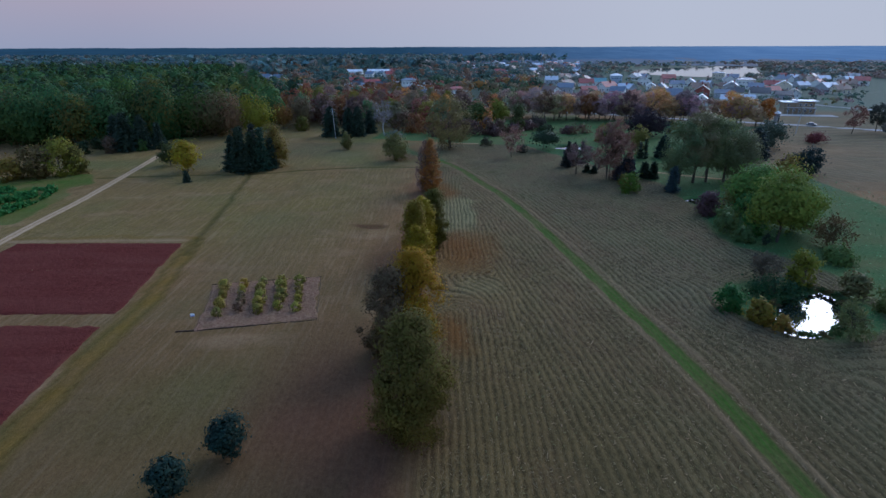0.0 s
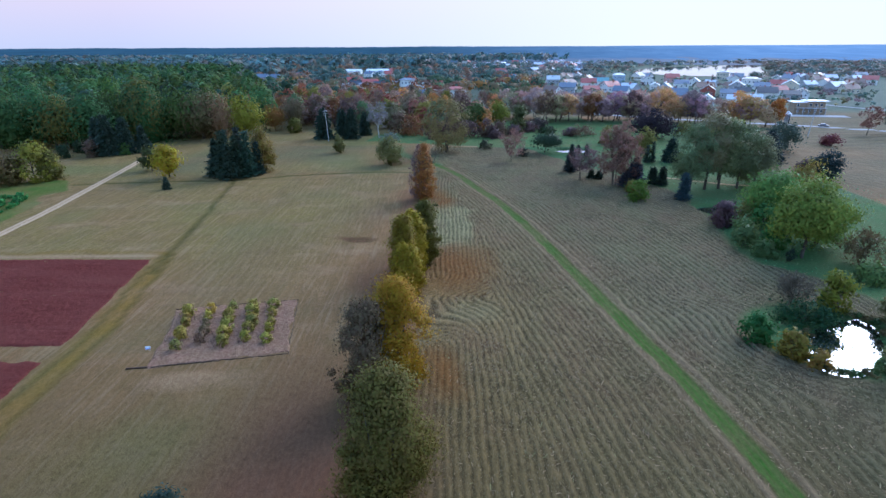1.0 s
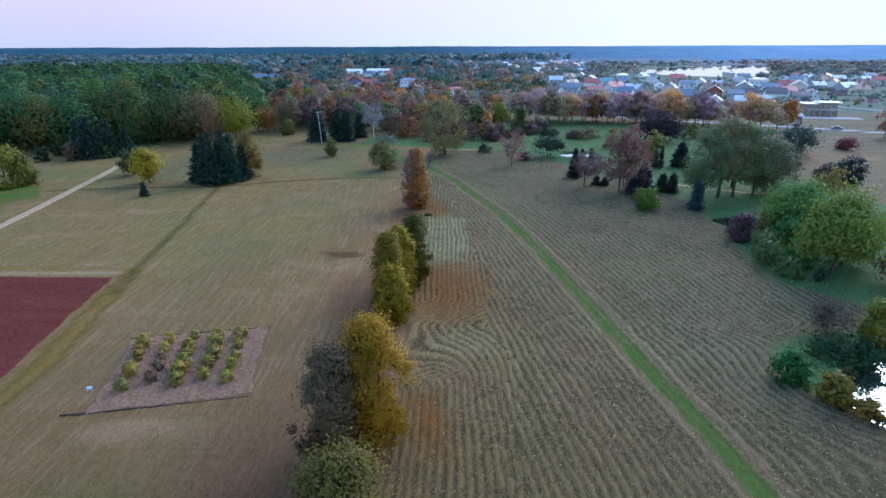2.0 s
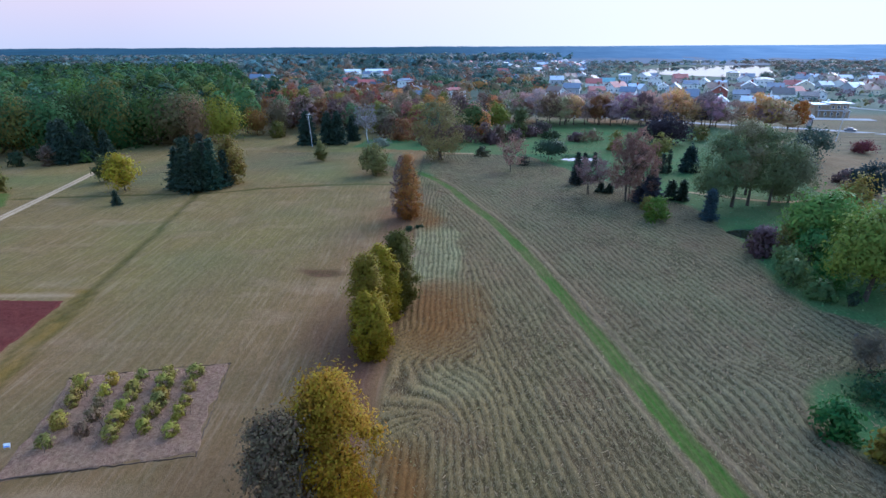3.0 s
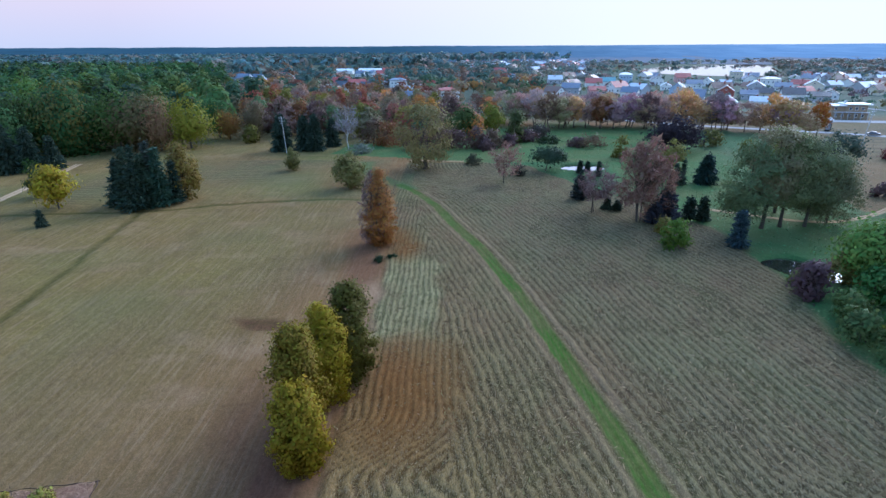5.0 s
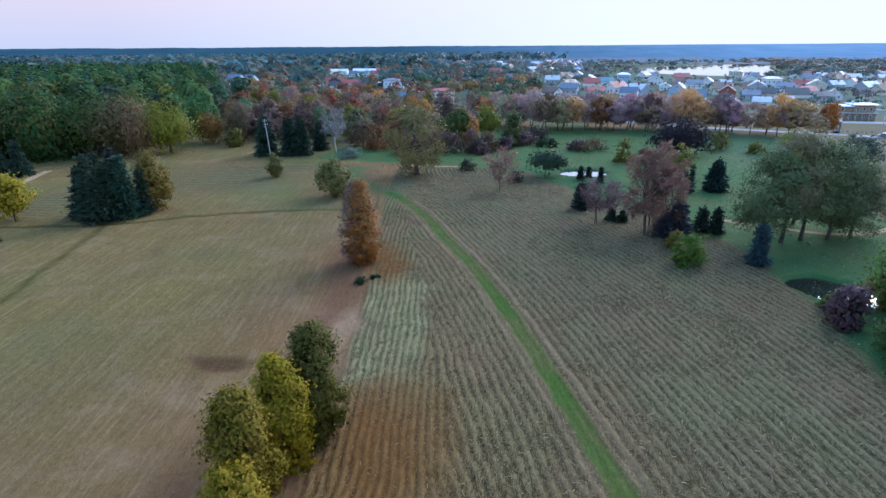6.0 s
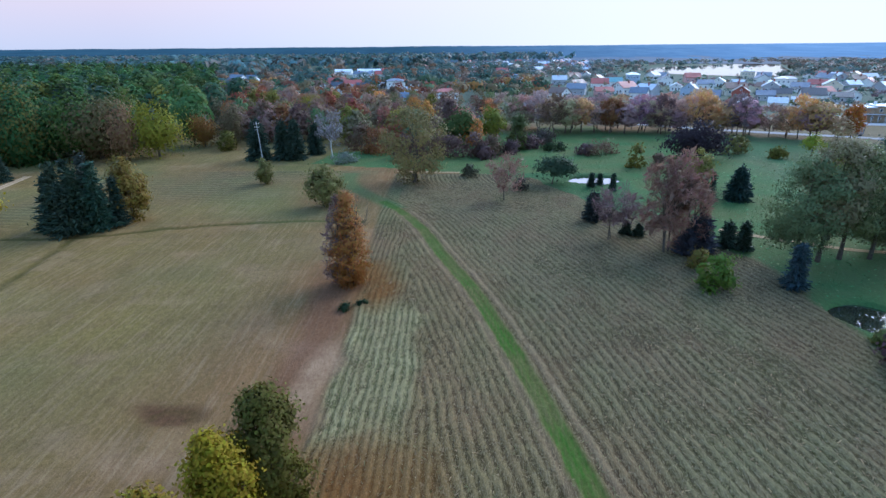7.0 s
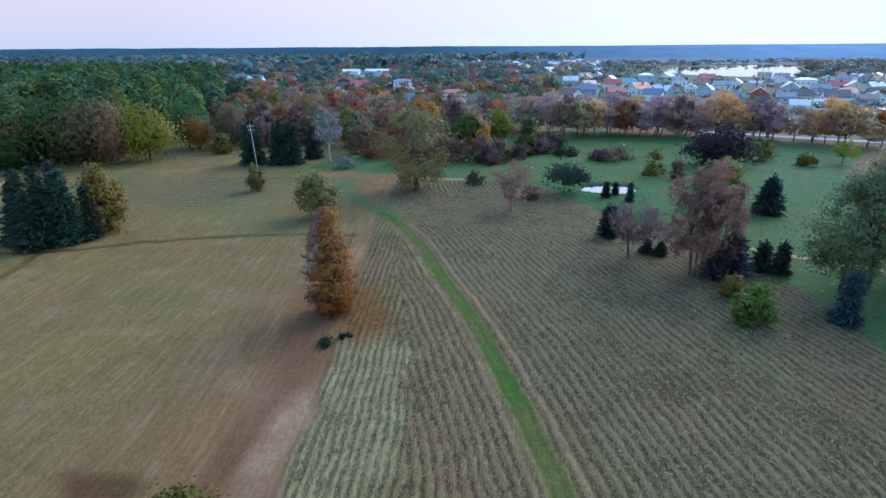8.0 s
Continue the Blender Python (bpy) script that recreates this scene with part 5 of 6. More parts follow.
# trees that stand out at its edge
broad_tree("autumn_tree", "green-leaved tree behind the meadow willow", 14.0, 258.0, 13.5, 11.0, (0.06, 0.09, 0.025), 520, 0.46, 0.06, 70, 40, "egg", 2)
broad_tree("autumn_tree", "yellow-green tree at the lawn's far side", 27.0, 268.0, 12.5, 9.0, (0.14, 0.15, 0.02), 521, 0.46, 0.06, 60, 40, "egg", 2)
broad_tree("autumn_tree", "olive-green tree at the lawn's far side", 34.0, 250.0, 11.6, 6.6, (0.075, 0.09, 0.03), 522, 0.42, 0.03, 56, 40, "column", 2)
BRUSH = "brush at the lawn edge"
for k, (sx, sy, hh, ww, cc) in enumerate(((-2, 236, 7, 10, (0.09, 0.05, 0.042)), (6, 240, 8, 9, BROWN), (12, 238, 6.5, 9, (0.09, 0.055, 0.05)), (19, 238, 7.5, 8, (0.10, 0.06, 0.05)), (25, 240, 6, 8, BROWN), (22, 235, 4, 6, PURPLE), (38, 252, 4, 8, PURPLE), (44, 262, 4.2, 9, (0.06, 0.05, 0.045)), (-12, 244, 9, 9, RUST), (-18, 250, 9, 9, BROWN), (31, 243, 4.0, 6, PURPLE))):
    shrub("brush", "russet brush at the edge of the lawn", sx, sy, hh, ww, cc, 530 + k, 0.38, 34, 34, BRUSH)

# the row along the road
LINE = "trees along the road"
avenue = [bare_tree("road_tree", "thinning autumn tree in the roadside row", 51.7, 281.0, 15.0, 9.5, BROWN, 550, 0.74, 1500, 0.28, None, LINE, 1, 2, "fan"),
          broad_tree("road_tree", "autumn tree in the roadside row", 74.0, 284.0, 13.5, 9.5, RUST, 551, 0.44, 0.28, 70, 28, "fan", 1, None, LINE, lobe=0.12),
          bare_tree("road_tree", "thinning autumn tree in the roadside row", 92.6, 280.5, 14.0, 9.0, PURPLE, 552, 0.74, 1500, 0.28, None, LINE, 1, 2, "fan")]
# autumn leaf colours, lightened to include some distance haze
ROADCOL = ((0.368, 0.246, 0.174), (0.348, 0.226, 0.194), (0.307, 0.194, 0.205), (0.492, 0.266, 0.113), (0.348, 0.246, 0.144), (0.307, 0.256, 0.144), (0.307, 0.194, 0.185))
for line, step in (([(36, 296), (52, 286), (92, 283), (132, 270), (160, 258)], 4.2), ([(30, 308), (60, 298), (100, 290), (140, 272)], 5.0)):
    for px, py in ranks(rng, line, step, 1.2):
        if px > 152:
            continue
        copy_tree(avenue[rng.integers(3)], px, py, 0.85 + 0.5 * rng.random(), 0.62 + 0.45 * rng.random(), rng.random() * 6, vary(rng, ROADCOL[rng.integers(7)], 0.15))
copy_tree(avenue[1], 152.0, 262.0, 0.75, 0.95, 1.0, (0.30, 0.11, 0.02), "bright orange tree ending the roadside row")
copy_tree(avenue[0], 176.0, 238.0, 0.85, 0.75, 1.0, (0.17, 0.085, 0.065), "reddish half-bare tree on the dry field")
copy_tree(avenue[1], 190.0, 243.0, 0.8, 0.9, 2.0, (0.04, 0.05, 0.04), "dark tree beside the road")
copy_tree(avenue[1], 186.0, 230.0, 0.7, 0.4, 2.0, (0.05, 0.055, 0.05), "low dark tree beside the road")


def wood(name, label, x, y, h, w, cols, n, rng, leaf):
    """Many far trees at once: crowns of leaf sprays over short stems."""
    m, lob = len(x), max(1, min(6, n // 14))
    n = n // lob * lob
    # each crown is a heap of rounded boughs, and the sprays face out of their bough
    e = sphere_dirs(rng, m * lob).reshape(m, lob, 1, 3)
    e[..., 2] = np.where(e[..., 2] < -0.3, -e[..., 2], e[..., 2])
    d = sphere_dirs(rng, m * n).reshape(m, lob, n // lob, 3)
    d[..., 2] = np.where(d[..., 2] < -0.3, -d[..., 2], d[..., 2])
    half = np.stack([w / 2, w / 2, h * 0.46], 1)[:, None, None]
    c = np.stack([x, y, h * 0.53], 1)[:, None, None] + (e * 0.58 * (lob > 1) + d * (0.5 if lob > 1 else 0.9) * (0.85 + 0.25 * rng.random((m, lob, n // lob, 1)))) * half
    c = c.reshape(-1, 3)
    size = np.repeat(leaf * w, n)[:, None] * (0.7 + 0.6 * rng.random((m * n, 1)))
    face = (d + 0.45 * e).reshape(-1, 3) + 0.3 * sphere_dirs(rng, m * n)
    face /= np.linalg.norm(face, axis=1)[:, None]
    a = np.cross(face, sphere_dirs(rng, m * n))
    a /= np.linalg.norm(a, axis=1)[:, None] + 1e-9
    b = np.cross(face, a)
    q = np.stack([c - a * size, c - b * size * 0.8, c + a * size, c + b * size * 0.8], 1)
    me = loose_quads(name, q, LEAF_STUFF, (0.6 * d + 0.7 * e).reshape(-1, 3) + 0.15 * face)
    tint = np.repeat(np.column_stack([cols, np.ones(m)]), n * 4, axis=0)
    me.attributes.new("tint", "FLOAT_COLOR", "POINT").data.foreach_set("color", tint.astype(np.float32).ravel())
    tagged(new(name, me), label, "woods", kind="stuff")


def pick(rng, palette, n, amount=0.25):
    cols = np.array(palette)[rng.integers(0, len(palette), n)]
    return cols * (1 + amount * rng.normal(size=(n, 1))).clip(0.4, 1.8)


def clear_of_lake(x, y, wide=0.14):
    """True off the lake and its open shore."""
    c = np.mean(LAKE, axis=0)
    return ~inside([tuple(c + (np.array(p) - c) * (1 + wide)) for p in LAKE], np.asarray(x, float), np.asarray(y, float))


# where the village houses stand: x, y, width, height, turn, wall, roof, look
GABLED = (
    (99.9, 463.0, 11.0, 7.6, 70, "grey", "slate", "grey house with a slate gable roof"),
    (128.8, 512.5, 11.0, 8.2, 80, "white", "red", "white house with a red roof"),
    (148.3, 541.9, 11.0, 7.2, 75, "white", "teal", "white house with a teal roof"),
    (116.3, 453.2, 10.0, 5.8, 85, "pink", "red", "low pink house with a red roof"),
    (131.0, 424.3, 9.0, 7.4, 60, "white", "slate", "white house with a blue-grey roof"),
    (197.4, 558.5, 11.0, 7.8, -15, "white", "slate", "white gabled house in the village"),
    (180.7, 492.3, 8.0, 5.6, -20, "white", "pale", "small white gabled house in the village"),
    (168.1, 437.8, 9.5, 9.2, -30, "blue", "slate", "pale blue house with a steep gable"),
    (231.4, 585.6, 11.0, 8.2, 80, "pink", "red", "pink house with a long red roof"),
    (154.2, 381.0, 11.0, 8.8, 62, "grey", "slate", "large house under a blue-grey roof"),
    (208.7, 506.8, 10.0, 6.8, 75, "white", "slate", "white house with a grey roof"),
    (194.9, 424.8, 10.0, 7.8, -25, "brick", "dark", "red brick house with a dark roof"),
)
GABLED_2 = (
    (204.0, 413.0, 8.5, 5.8, 65, "grey", "slate", "grey house with a blue-grey roof"),
    (165.0, 359.4, 8.0, 6.6, -25, "white", "white", "white house with a white roof"),
    (260.3, 471.9, 9.5, 6.6, 60, "white", "slate", "white house with a grey roof"),
    (216.1, 417.0, 9.0, 6.8, 60, "cream", "dark", "cream house with a dark roof"),
    (222.3, 397.0, 10.5, 8.2, 70, "white", "dark", "white house with a long dark roof"),
    (187.0, 369.5, 7.5, 5.4, 62, "white", "pale", "low house with a pale metal roof"),
    (200.5, 371.5, 7.5, 5.4, 62, "white", "pale", "low house with a pale metal roof"),
    (285.3, 475.2, 12.0, 8.2, -30, "cream", "pale", "cream house with a pale roof"),
    (255.3, 411.0, 9.0, 6.2, -30, "white", "dark", "white gabled house with a dark roof"),
    (373.9, 623.5, 11.0, 7.4, 60, "pink", "red", "pink house by the lake"),
    (406.8, 629.5, 11.0, 5.8, 70, "white", "white", "low white house by the lake"),
    (240.5, 398.6, 9.0, 5.6, 65, "grey", "dark", "low house with a long dark roof"),
)
GABLED_3 = (
    (345.8, 599.6, 9.0, 5.8, -30, "white", "slate", "white house by the lake"),
    (232.5, 535.3, 9.0, 7.0, -30, "white", "pale", "white gabled house in the village"),
    (238.9, 478.2, 9.0, 6.4, 50, "cream", "brown", "cream house with a brown roof"),
    (73.5, 600.0, 10.0, 7.6, 20, "white", "slate", "white house beside an open field"),
    (80.1, 423.2, 10.0, 7.8, 40, "white", "brown", "white house with a brown roof among trees"),
    (73.0, 748.0, 12.0, 8.2, 60, "pink", "red", "pink house in the far village"),
    (-18.2, 396.0, 9.0, 7.4, 85, "white", "slate", "white house with a blue-grey roof among trees"),
    (-77.8, 515.4, 9.0, 6.8, 70, "white", "dark", "white house with a dark roof among trees"),
    (-55.7, 502.7, 10.0, 6.8, 65, "grey", "dark", "grey house with a dark roof among trees"),
    (-186.3, 590.6, 12.0, 9.6, 70, "white", "slate", "white house with a slate roof above the forest"),
    (-174.0, 594.0, 9.0, 9.0, 70, "white", "slate", "white house with a slate roof above the forest"),
    (-59.3, 984.3, 13.0, 9.5, 60, "pink", "red", "pink house in the far village"),
)
BLOCKS = (
    (174.4, 575.1, 11.0, 9.8, -12, "blue", "white", "pale blue two-storey house with a white roof"),
    (300.0, 621.8, 12.0, 9.6, -25, "cream", "slate", "cream two-storey house before the lake"),
    (267.5, 502.6, 14.0, 9.4, -25, "white", "slate", "white two-storey house with a grey roof"),
    (9.1, 402.3, 13.0, 9.2, 10, "white", "red", "white and pink two-storey house behind trees"),
    (-32.1, 512.3, 13.0, 9.4, 5, "white", "slate", "white three-storey building among trees"),
)


def clear_of_houses(x, y, before=34.0):
    """True where a tree neither stands in a house nor close before one."""
    ok = np.ones(np.shape(x), bool)
    for row in GABLED + GABLED_2 + GABLED_3 + BLOCKS:
        side = np.abs(x - row[0] * y / row[1])
        ok &= ~((side < row[2] * 0.8 + 2) & (y > row[1] - before) & (y < row[1] + 9))
    return ok


def build_woods():
    rng = np.random.default_rng(41)
    # the green wood behind the forest edge
    n = 1900
    y = 245 + 420 * rng.random(n) ** 1.2
    x = -74 - 0.46 * (y - 245) - 420 * rng.random(n) + 40 * rng.random(n) ** 3 * np.clip((y - 260) / 60, 0, 1)
    ok = (y > np.interp(x, [-420, -230, -165, -128, -100, -60], [225, 252, 248, 250, 268, 290]))
    x, y = x[ok], y[ok]
    lie = vnoise(x, y, 34, 72)
    h = 12 + 6 * rng.random(len(x)) + 7 * lie
    shade = (0.65 + 0.55 * vnoise(x, y, 26, 73))[:, None] * np.where(rng.random((len(x), 1)) < 0.12, np.array([[1.7, 1.15, 0.8]]), 1.0)
    w, cols = 9 + 5 * rng.random(len(x)), pick(rng, (FOREST, FOREST, (0.048, 0.098, 0.028), (0.030, 0.064, 0.036), (0.068, 0.098, 0.026)), len(x)) * shade
    near = y < 400
    wood("forest_canopy", "dense green autumn forest canopy", x[near], y[near], h[near], w[near], cols[near], 144, rng, 0.075)
    wood("forest_canopy", "dense green forest canopy farther back", x[~near], y[~near], h[~near], w[~near], cols[~near], 56, rng, 0.105)
    # mixed trees between the houses and beyond the autumn wood
    n = 950
    y = 385 + 480 * rng.random(n)
    x = -0.44 * y + (0.48 * y + 60) * rng.random(n)
    ok = ~((x > -60) & (x < 30) & (y < 400) & (y > 375)) & ~((x > -130) & (x < -60) & (y > 740) & (y < 800)) & ~((x > -48) & (x < -14) & (y > 470) & (y < 515))
    ok &= ~((x > 0) & (y < 410)) & clear_of_houses(x, y, 75.0) & ~((x > -0.175 * y) & (x < -0.085 * y) & (y > 590) & (y < 800))
    x, y = x[ok], y[ok]
    h = 7 + 7 * rng.random(len(x)) ** 1.3
    rusty = ((0.20, 0.125, 0.085), (0.24, 0.105, 0.050), (0.26, 0.145, 0.045), (0.18, 0.065, 0.045), (0.085, 0.120, 0.055), (0.05, 0.095, 0.065), (0.055, 0.10, 0.055), (0.17, 0.135, 0.075), (0.15, 0.10, 0.075))
    # farther trees go bluer: distance haze put into the leaf colour
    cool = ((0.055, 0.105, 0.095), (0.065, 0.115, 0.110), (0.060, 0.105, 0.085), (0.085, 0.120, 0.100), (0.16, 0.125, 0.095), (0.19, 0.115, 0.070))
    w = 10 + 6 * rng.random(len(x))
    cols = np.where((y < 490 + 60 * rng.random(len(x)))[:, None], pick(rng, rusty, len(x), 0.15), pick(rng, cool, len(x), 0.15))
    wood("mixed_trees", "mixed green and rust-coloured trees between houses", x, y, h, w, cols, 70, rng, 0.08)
    # garden trees of the village, leaf colours paled and blued for haze
    n = 1250
    y = 330 + 620 * rng.random(n) ** 1.1
    x = 0.09 * y + 0.66 * y * rng.random(n)
    ok = clear_of_lake(x, y) & ~((y > 600) & (x > 0.33 * y) & (x < 0.56 * y) & (rng.random(n) < 0.85)) & clear_of_houses(x, y, 22.0)
    x, y = x[ok], y[ok]
    h = 3 + 5 * rng.random(len(x)) ** 1.6
    wood("garden_trees", "low garden trees and hedges in the village", x, y, h, 3.5 + 3.5 * rng.random(len(x)), pick(rng, ((0.065, 0.115, 0.09), (0.07, 0.125, 0.08), (0.075, 0.12, 0.10), (0.10, 0.13, 0.11), (0.18, 0.14, 0.11), (0.16, 0.15, 0.07), (0.16, 0.11, 0.115)), len(x), 0.18), 38, rng, 0.10)
    n = 1300
    y = 600 + 560 * rng.random(n)
    x = y * (-0.06 + 0.90 * rng.random(n))
    ok = clear_of_lake(x, y) & ~((x > 0.34 * y) & (x < 0.53 * y) & (y < 800)) & ((x < 0.28 * y) | (x > 0.5 * y) | (y > 900)) & ~inside([(55, 540), (115, 540), (140, 690), (79, 625), (25, 545)], x, y)
    x, y = x[ok], y[ok]
    # leaf tones lifted towards pale blue, standing for the haze out here
    wood("village_trees", "haze-tinted blue-green trees between the far village houses", x, y, 4 + 6 * rng.random(len(x)), 7 + 6 * rng.random(len(x)), pick(rng, ((0.085, 0.135, 0.13), (0.09, 0.14, 0.115), (0.11, 0.145, 0.135), (0.19, 0.145, 0.125), (0.17, 0.16, 0.13)), len(x), 0.18), 26, rng, 0.13)
    # woods towards the horizon, blue distance haze mixed into their leaf colours
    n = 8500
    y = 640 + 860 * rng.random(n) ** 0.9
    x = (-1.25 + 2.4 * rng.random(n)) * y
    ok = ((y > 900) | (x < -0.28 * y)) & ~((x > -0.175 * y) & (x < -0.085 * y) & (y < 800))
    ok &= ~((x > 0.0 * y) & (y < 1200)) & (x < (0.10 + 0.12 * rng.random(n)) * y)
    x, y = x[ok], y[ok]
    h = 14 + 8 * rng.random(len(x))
    wood("far_woods", "mixed woods beyond the village, tinted with blue haze", x, y, h, 13 + 8 * rng.random(len(x)), pick(rng, ((0.062, 0.115, 0.122), (0.070, 0.125, 0.130), (0.062, 0.110, 0.092), (0.085, 0.120, 0.105), (0.15, 0.135, 0.115)), len(x)), 10, rng, 0.20)
    # reeds and brush round the lake
    n = 1500
    y = 640 + 620 * rng.random(n)
    x = (0.28 + 0.62 * rng.random(n)) * y
    ok = clear_of_lake(x, y, 0.06) & ((x > 0.50 * y) | (~clear_of_lake(x, y, 0.3) & (rng.random(n) < 0.35) & (y > 700)))
    ok &= clear_of_lake(x + 20, y + 60, 0.0) | (rng.random(n) < 0.25)
    x, y = x[ok], y[ok]
    h = 3 + 5 * rng.random(len(x))
    wood("lakeside_brush", "brown brush along the lake shore", x, y, h, 10 + 8 * rng.random(len(x)), pick(rng, ((0.14, 0.11, 0.09), (0.15, 0.105, 0.08), (0.10, 0.105, 0.075), (0.08, 0.10, 0.085)), len(x)), 18, rng, 0.14)


build_woods()


def backdrop():
    """Wooded land rising beyond the village and the lake: self-glowing, haze painted in."""
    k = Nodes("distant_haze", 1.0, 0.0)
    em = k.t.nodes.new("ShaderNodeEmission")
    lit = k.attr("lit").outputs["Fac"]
    # haze tones, brighter to the right, emitted by the land itself
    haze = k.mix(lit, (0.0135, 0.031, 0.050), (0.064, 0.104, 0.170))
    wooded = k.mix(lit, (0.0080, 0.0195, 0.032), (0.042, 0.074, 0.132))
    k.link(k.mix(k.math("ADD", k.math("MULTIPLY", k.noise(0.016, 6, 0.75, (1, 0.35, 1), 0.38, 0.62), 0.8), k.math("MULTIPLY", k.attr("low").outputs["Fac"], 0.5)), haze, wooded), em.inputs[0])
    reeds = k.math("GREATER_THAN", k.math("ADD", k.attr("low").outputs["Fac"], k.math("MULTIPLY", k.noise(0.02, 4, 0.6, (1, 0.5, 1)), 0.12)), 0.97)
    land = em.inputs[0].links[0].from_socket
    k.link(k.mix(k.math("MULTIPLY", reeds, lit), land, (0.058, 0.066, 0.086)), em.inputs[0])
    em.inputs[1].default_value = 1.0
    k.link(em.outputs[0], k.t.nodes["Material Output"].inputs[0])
    n = 420
    a = np.linspace(radians(-72), radians(72), n)
    rim = 33.2 + 1.8 * vnoise(a * 16, a * 0, 1.0, 91) + 1.3 * vnoise(a * 110, a * 0, 1.0, 92) * (a < 0.1)
    rings = ((1150, 0.0, 1.0), (1400, 0.20, 0.9), (1700, 0.42, 0.75), (2050, 0.70, 0.35), (2500, 1.0, 0.0))
    v = np.concatenate([np.column_stack([10 + r * np.sin(a), 40 + r * np.cos(a), 0.5 + (rim - 0.5) * f]) for r, f, _ in rings])
    i = (np.arange(len(rings) - 1)[:, None] * n + np.arange(n - 1)).ravel()
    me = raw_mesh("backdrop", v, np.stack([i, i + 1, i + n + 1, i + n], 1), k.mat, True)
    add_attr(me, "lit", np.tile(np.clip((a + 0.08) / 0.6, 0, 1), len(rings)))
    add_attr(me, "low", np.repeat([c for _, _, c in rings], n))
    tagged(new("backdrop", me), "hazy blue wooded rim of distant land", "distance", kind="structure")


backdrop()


# ---- houses ----
PLASTER = {k: plain_material("plaster_" + k, c, 0.85, 0.2, 0.10, 0.6) for k, c in (("white", (0.72, 0.71, 0.68)), ("cream", (0.62, 0.55, 0.42)), ("grey", (0.40, 0.40, 0.41)), ("brick", (0.30, 0.095, 0.07)), ("pink", (0.58, 0.34, 0.30)), ("blue", (0.38, 0.46, 0.56)), ("tan", (0.33, 0.25, 0.17)))}
ROOF = {k: plain_material("roofing_" + k, c, 0.5, 0.4, 0.2, 0.8) for k, c in (("dark", (0.055, 0.058, 0.066)), ("slate", (0.14, 0.17, 0.22)), ("red", (0.32, 0.07, 0.055)), ("brown", (0.15, 0.085, 0.06)), ("teal", (0.10, 0.26, 0.28)), ("pale", (0.52, 0.55, 0.60)), ("white", (0.78, 0.78, 0.78)))}
PANE_BIG, PANE_SMALL = box_mesh("pane", 0.95, 0.05, 1.15, GLASS, 0), box_mesh("pane", 0.75, 0.05, 0.85, GLASS, 0)
FRAME_BIG, FRAME_SMALL = box_mesh("window", 1.2, 0.10, 1.4, WHITE, 0.02), box_mesh("window", 0.95, 0.10, 1.05, WHITE, 0.02)
DOOR = box_mesh("door", 1.0, 0.10, 2.05, plain_material("door_brown", (0.12, 0.07, 0.045), 0.6), 0.02)


def gable_wall(w, d, eave, ridge, mat):
    bm = bmesh.new()
    prof = [(-w / 2, -0.2), (w / 2, -0.2), (w / 2, eave), (0, ridge), (-w / 2, eave)]
    a = [bm.verts.new((x, -d / 2, z)) for x, z in prof]
    b = [bm.verts.new((x, d / 2, z)) for x, z in prof]
    bm.faces.new(a)
    bm.faces.new(b[::-1])
    for i in range(5):
        j = (i + 1) % 5
        bm.faces.new((a[j], a[i], b[i], b[j]))
    return bm_mesh("wall", bm, mat)


def roof_slab(w, d, eave, ridge, side, mat):
    """One pitch of a gabled roof, with thickness and overhang."""
    bm = bmesh.new()
    over, t = 0.5, 0.18
    slope = (ridge - eave) / (w / 2)
    prof = [(0, ridge + 0.03), (side * (w / 2 + over), eave - over * slope + 0.03), (side * (w / 2 + over), eave - over * slope + 0.03 + t), (0, ridge + t + 0.06)]
    a = [bm.verts.new((x, -d / 2 - over, z)) for x, z in prof]
    b = [bm.verts.new((x, d / 2 + over, z)) for x, z in prof]
    bm.faces.new(a)
    bm.faces.new(b[::-1])
    for i in range(4):
        j = (i + 1) % 4
        bm.faces.new((a[j], a[i], b[i], b[j]))
    bmesh.ops.recalc_face_normals(bm, faces=bm.faces)
    return bm_mesh("roof", bm, mat)


def put_window(root, x, y, z, rz, big=True):
    ob = part("window", FRAME_BIG if big else FRAME_SMALL, root, loc=(x, y, z), rz=rz)
    part("pane", PANE_BIG if big else PANE_SMALL, ob, loc=(0, -0.04, 0.12 if big else 0.10))


def house(x, y, w, h, rz, wall, roof, label, d=None, pitch=0.42):
    """A gabled house: walls, two roof pitches, chimney, door and windows."""
    root = thing("house", x, y, label, "house", "village houses", rz=rz)
    d = d or w * 1.15
    eave = h * (1 - pitch)
    part("wall", gable_wall(w, d, eave, h, PLASTER[wall]), root)
    part("roof", roof_slab(w, d, eave, h, -1, ROOF[roof]), root)
    part("roof", roof_slab(w, d, eave, h, 1, ROOF[roof]), root)
    part("chimney", box_mesh("chimney", 0.7, 0.7, 1.9, PLASTER["brick"], 0.03), root, loc=(w * 0.14, d * 0.12, h - 0.9))
    for s in (-1, 1):
        put_window(root, s * w * 0.27, -d / 2 - 0.02, max(0.9, eave * 0.3), 0)
    put_window(root, 0, -d / 2 - 0.02, eave + (h - eave) * 0.18, 0, False)
    n = max(2, int(d / 3.2))
    for i in range(n):
        f = (i + 0.5) / n - 0.5
        put_window(root, -w / 2 - 0.02, f * d, max(0.9, eave * 0.3), -90)
        put_window(root, w / 2 + 0.02, f * d, max(0.9, eave * 0.3), 90)
    part("door", DOOR, root, "dark wooden door", (0, -d / 2 - 0.03, 0))
    return root


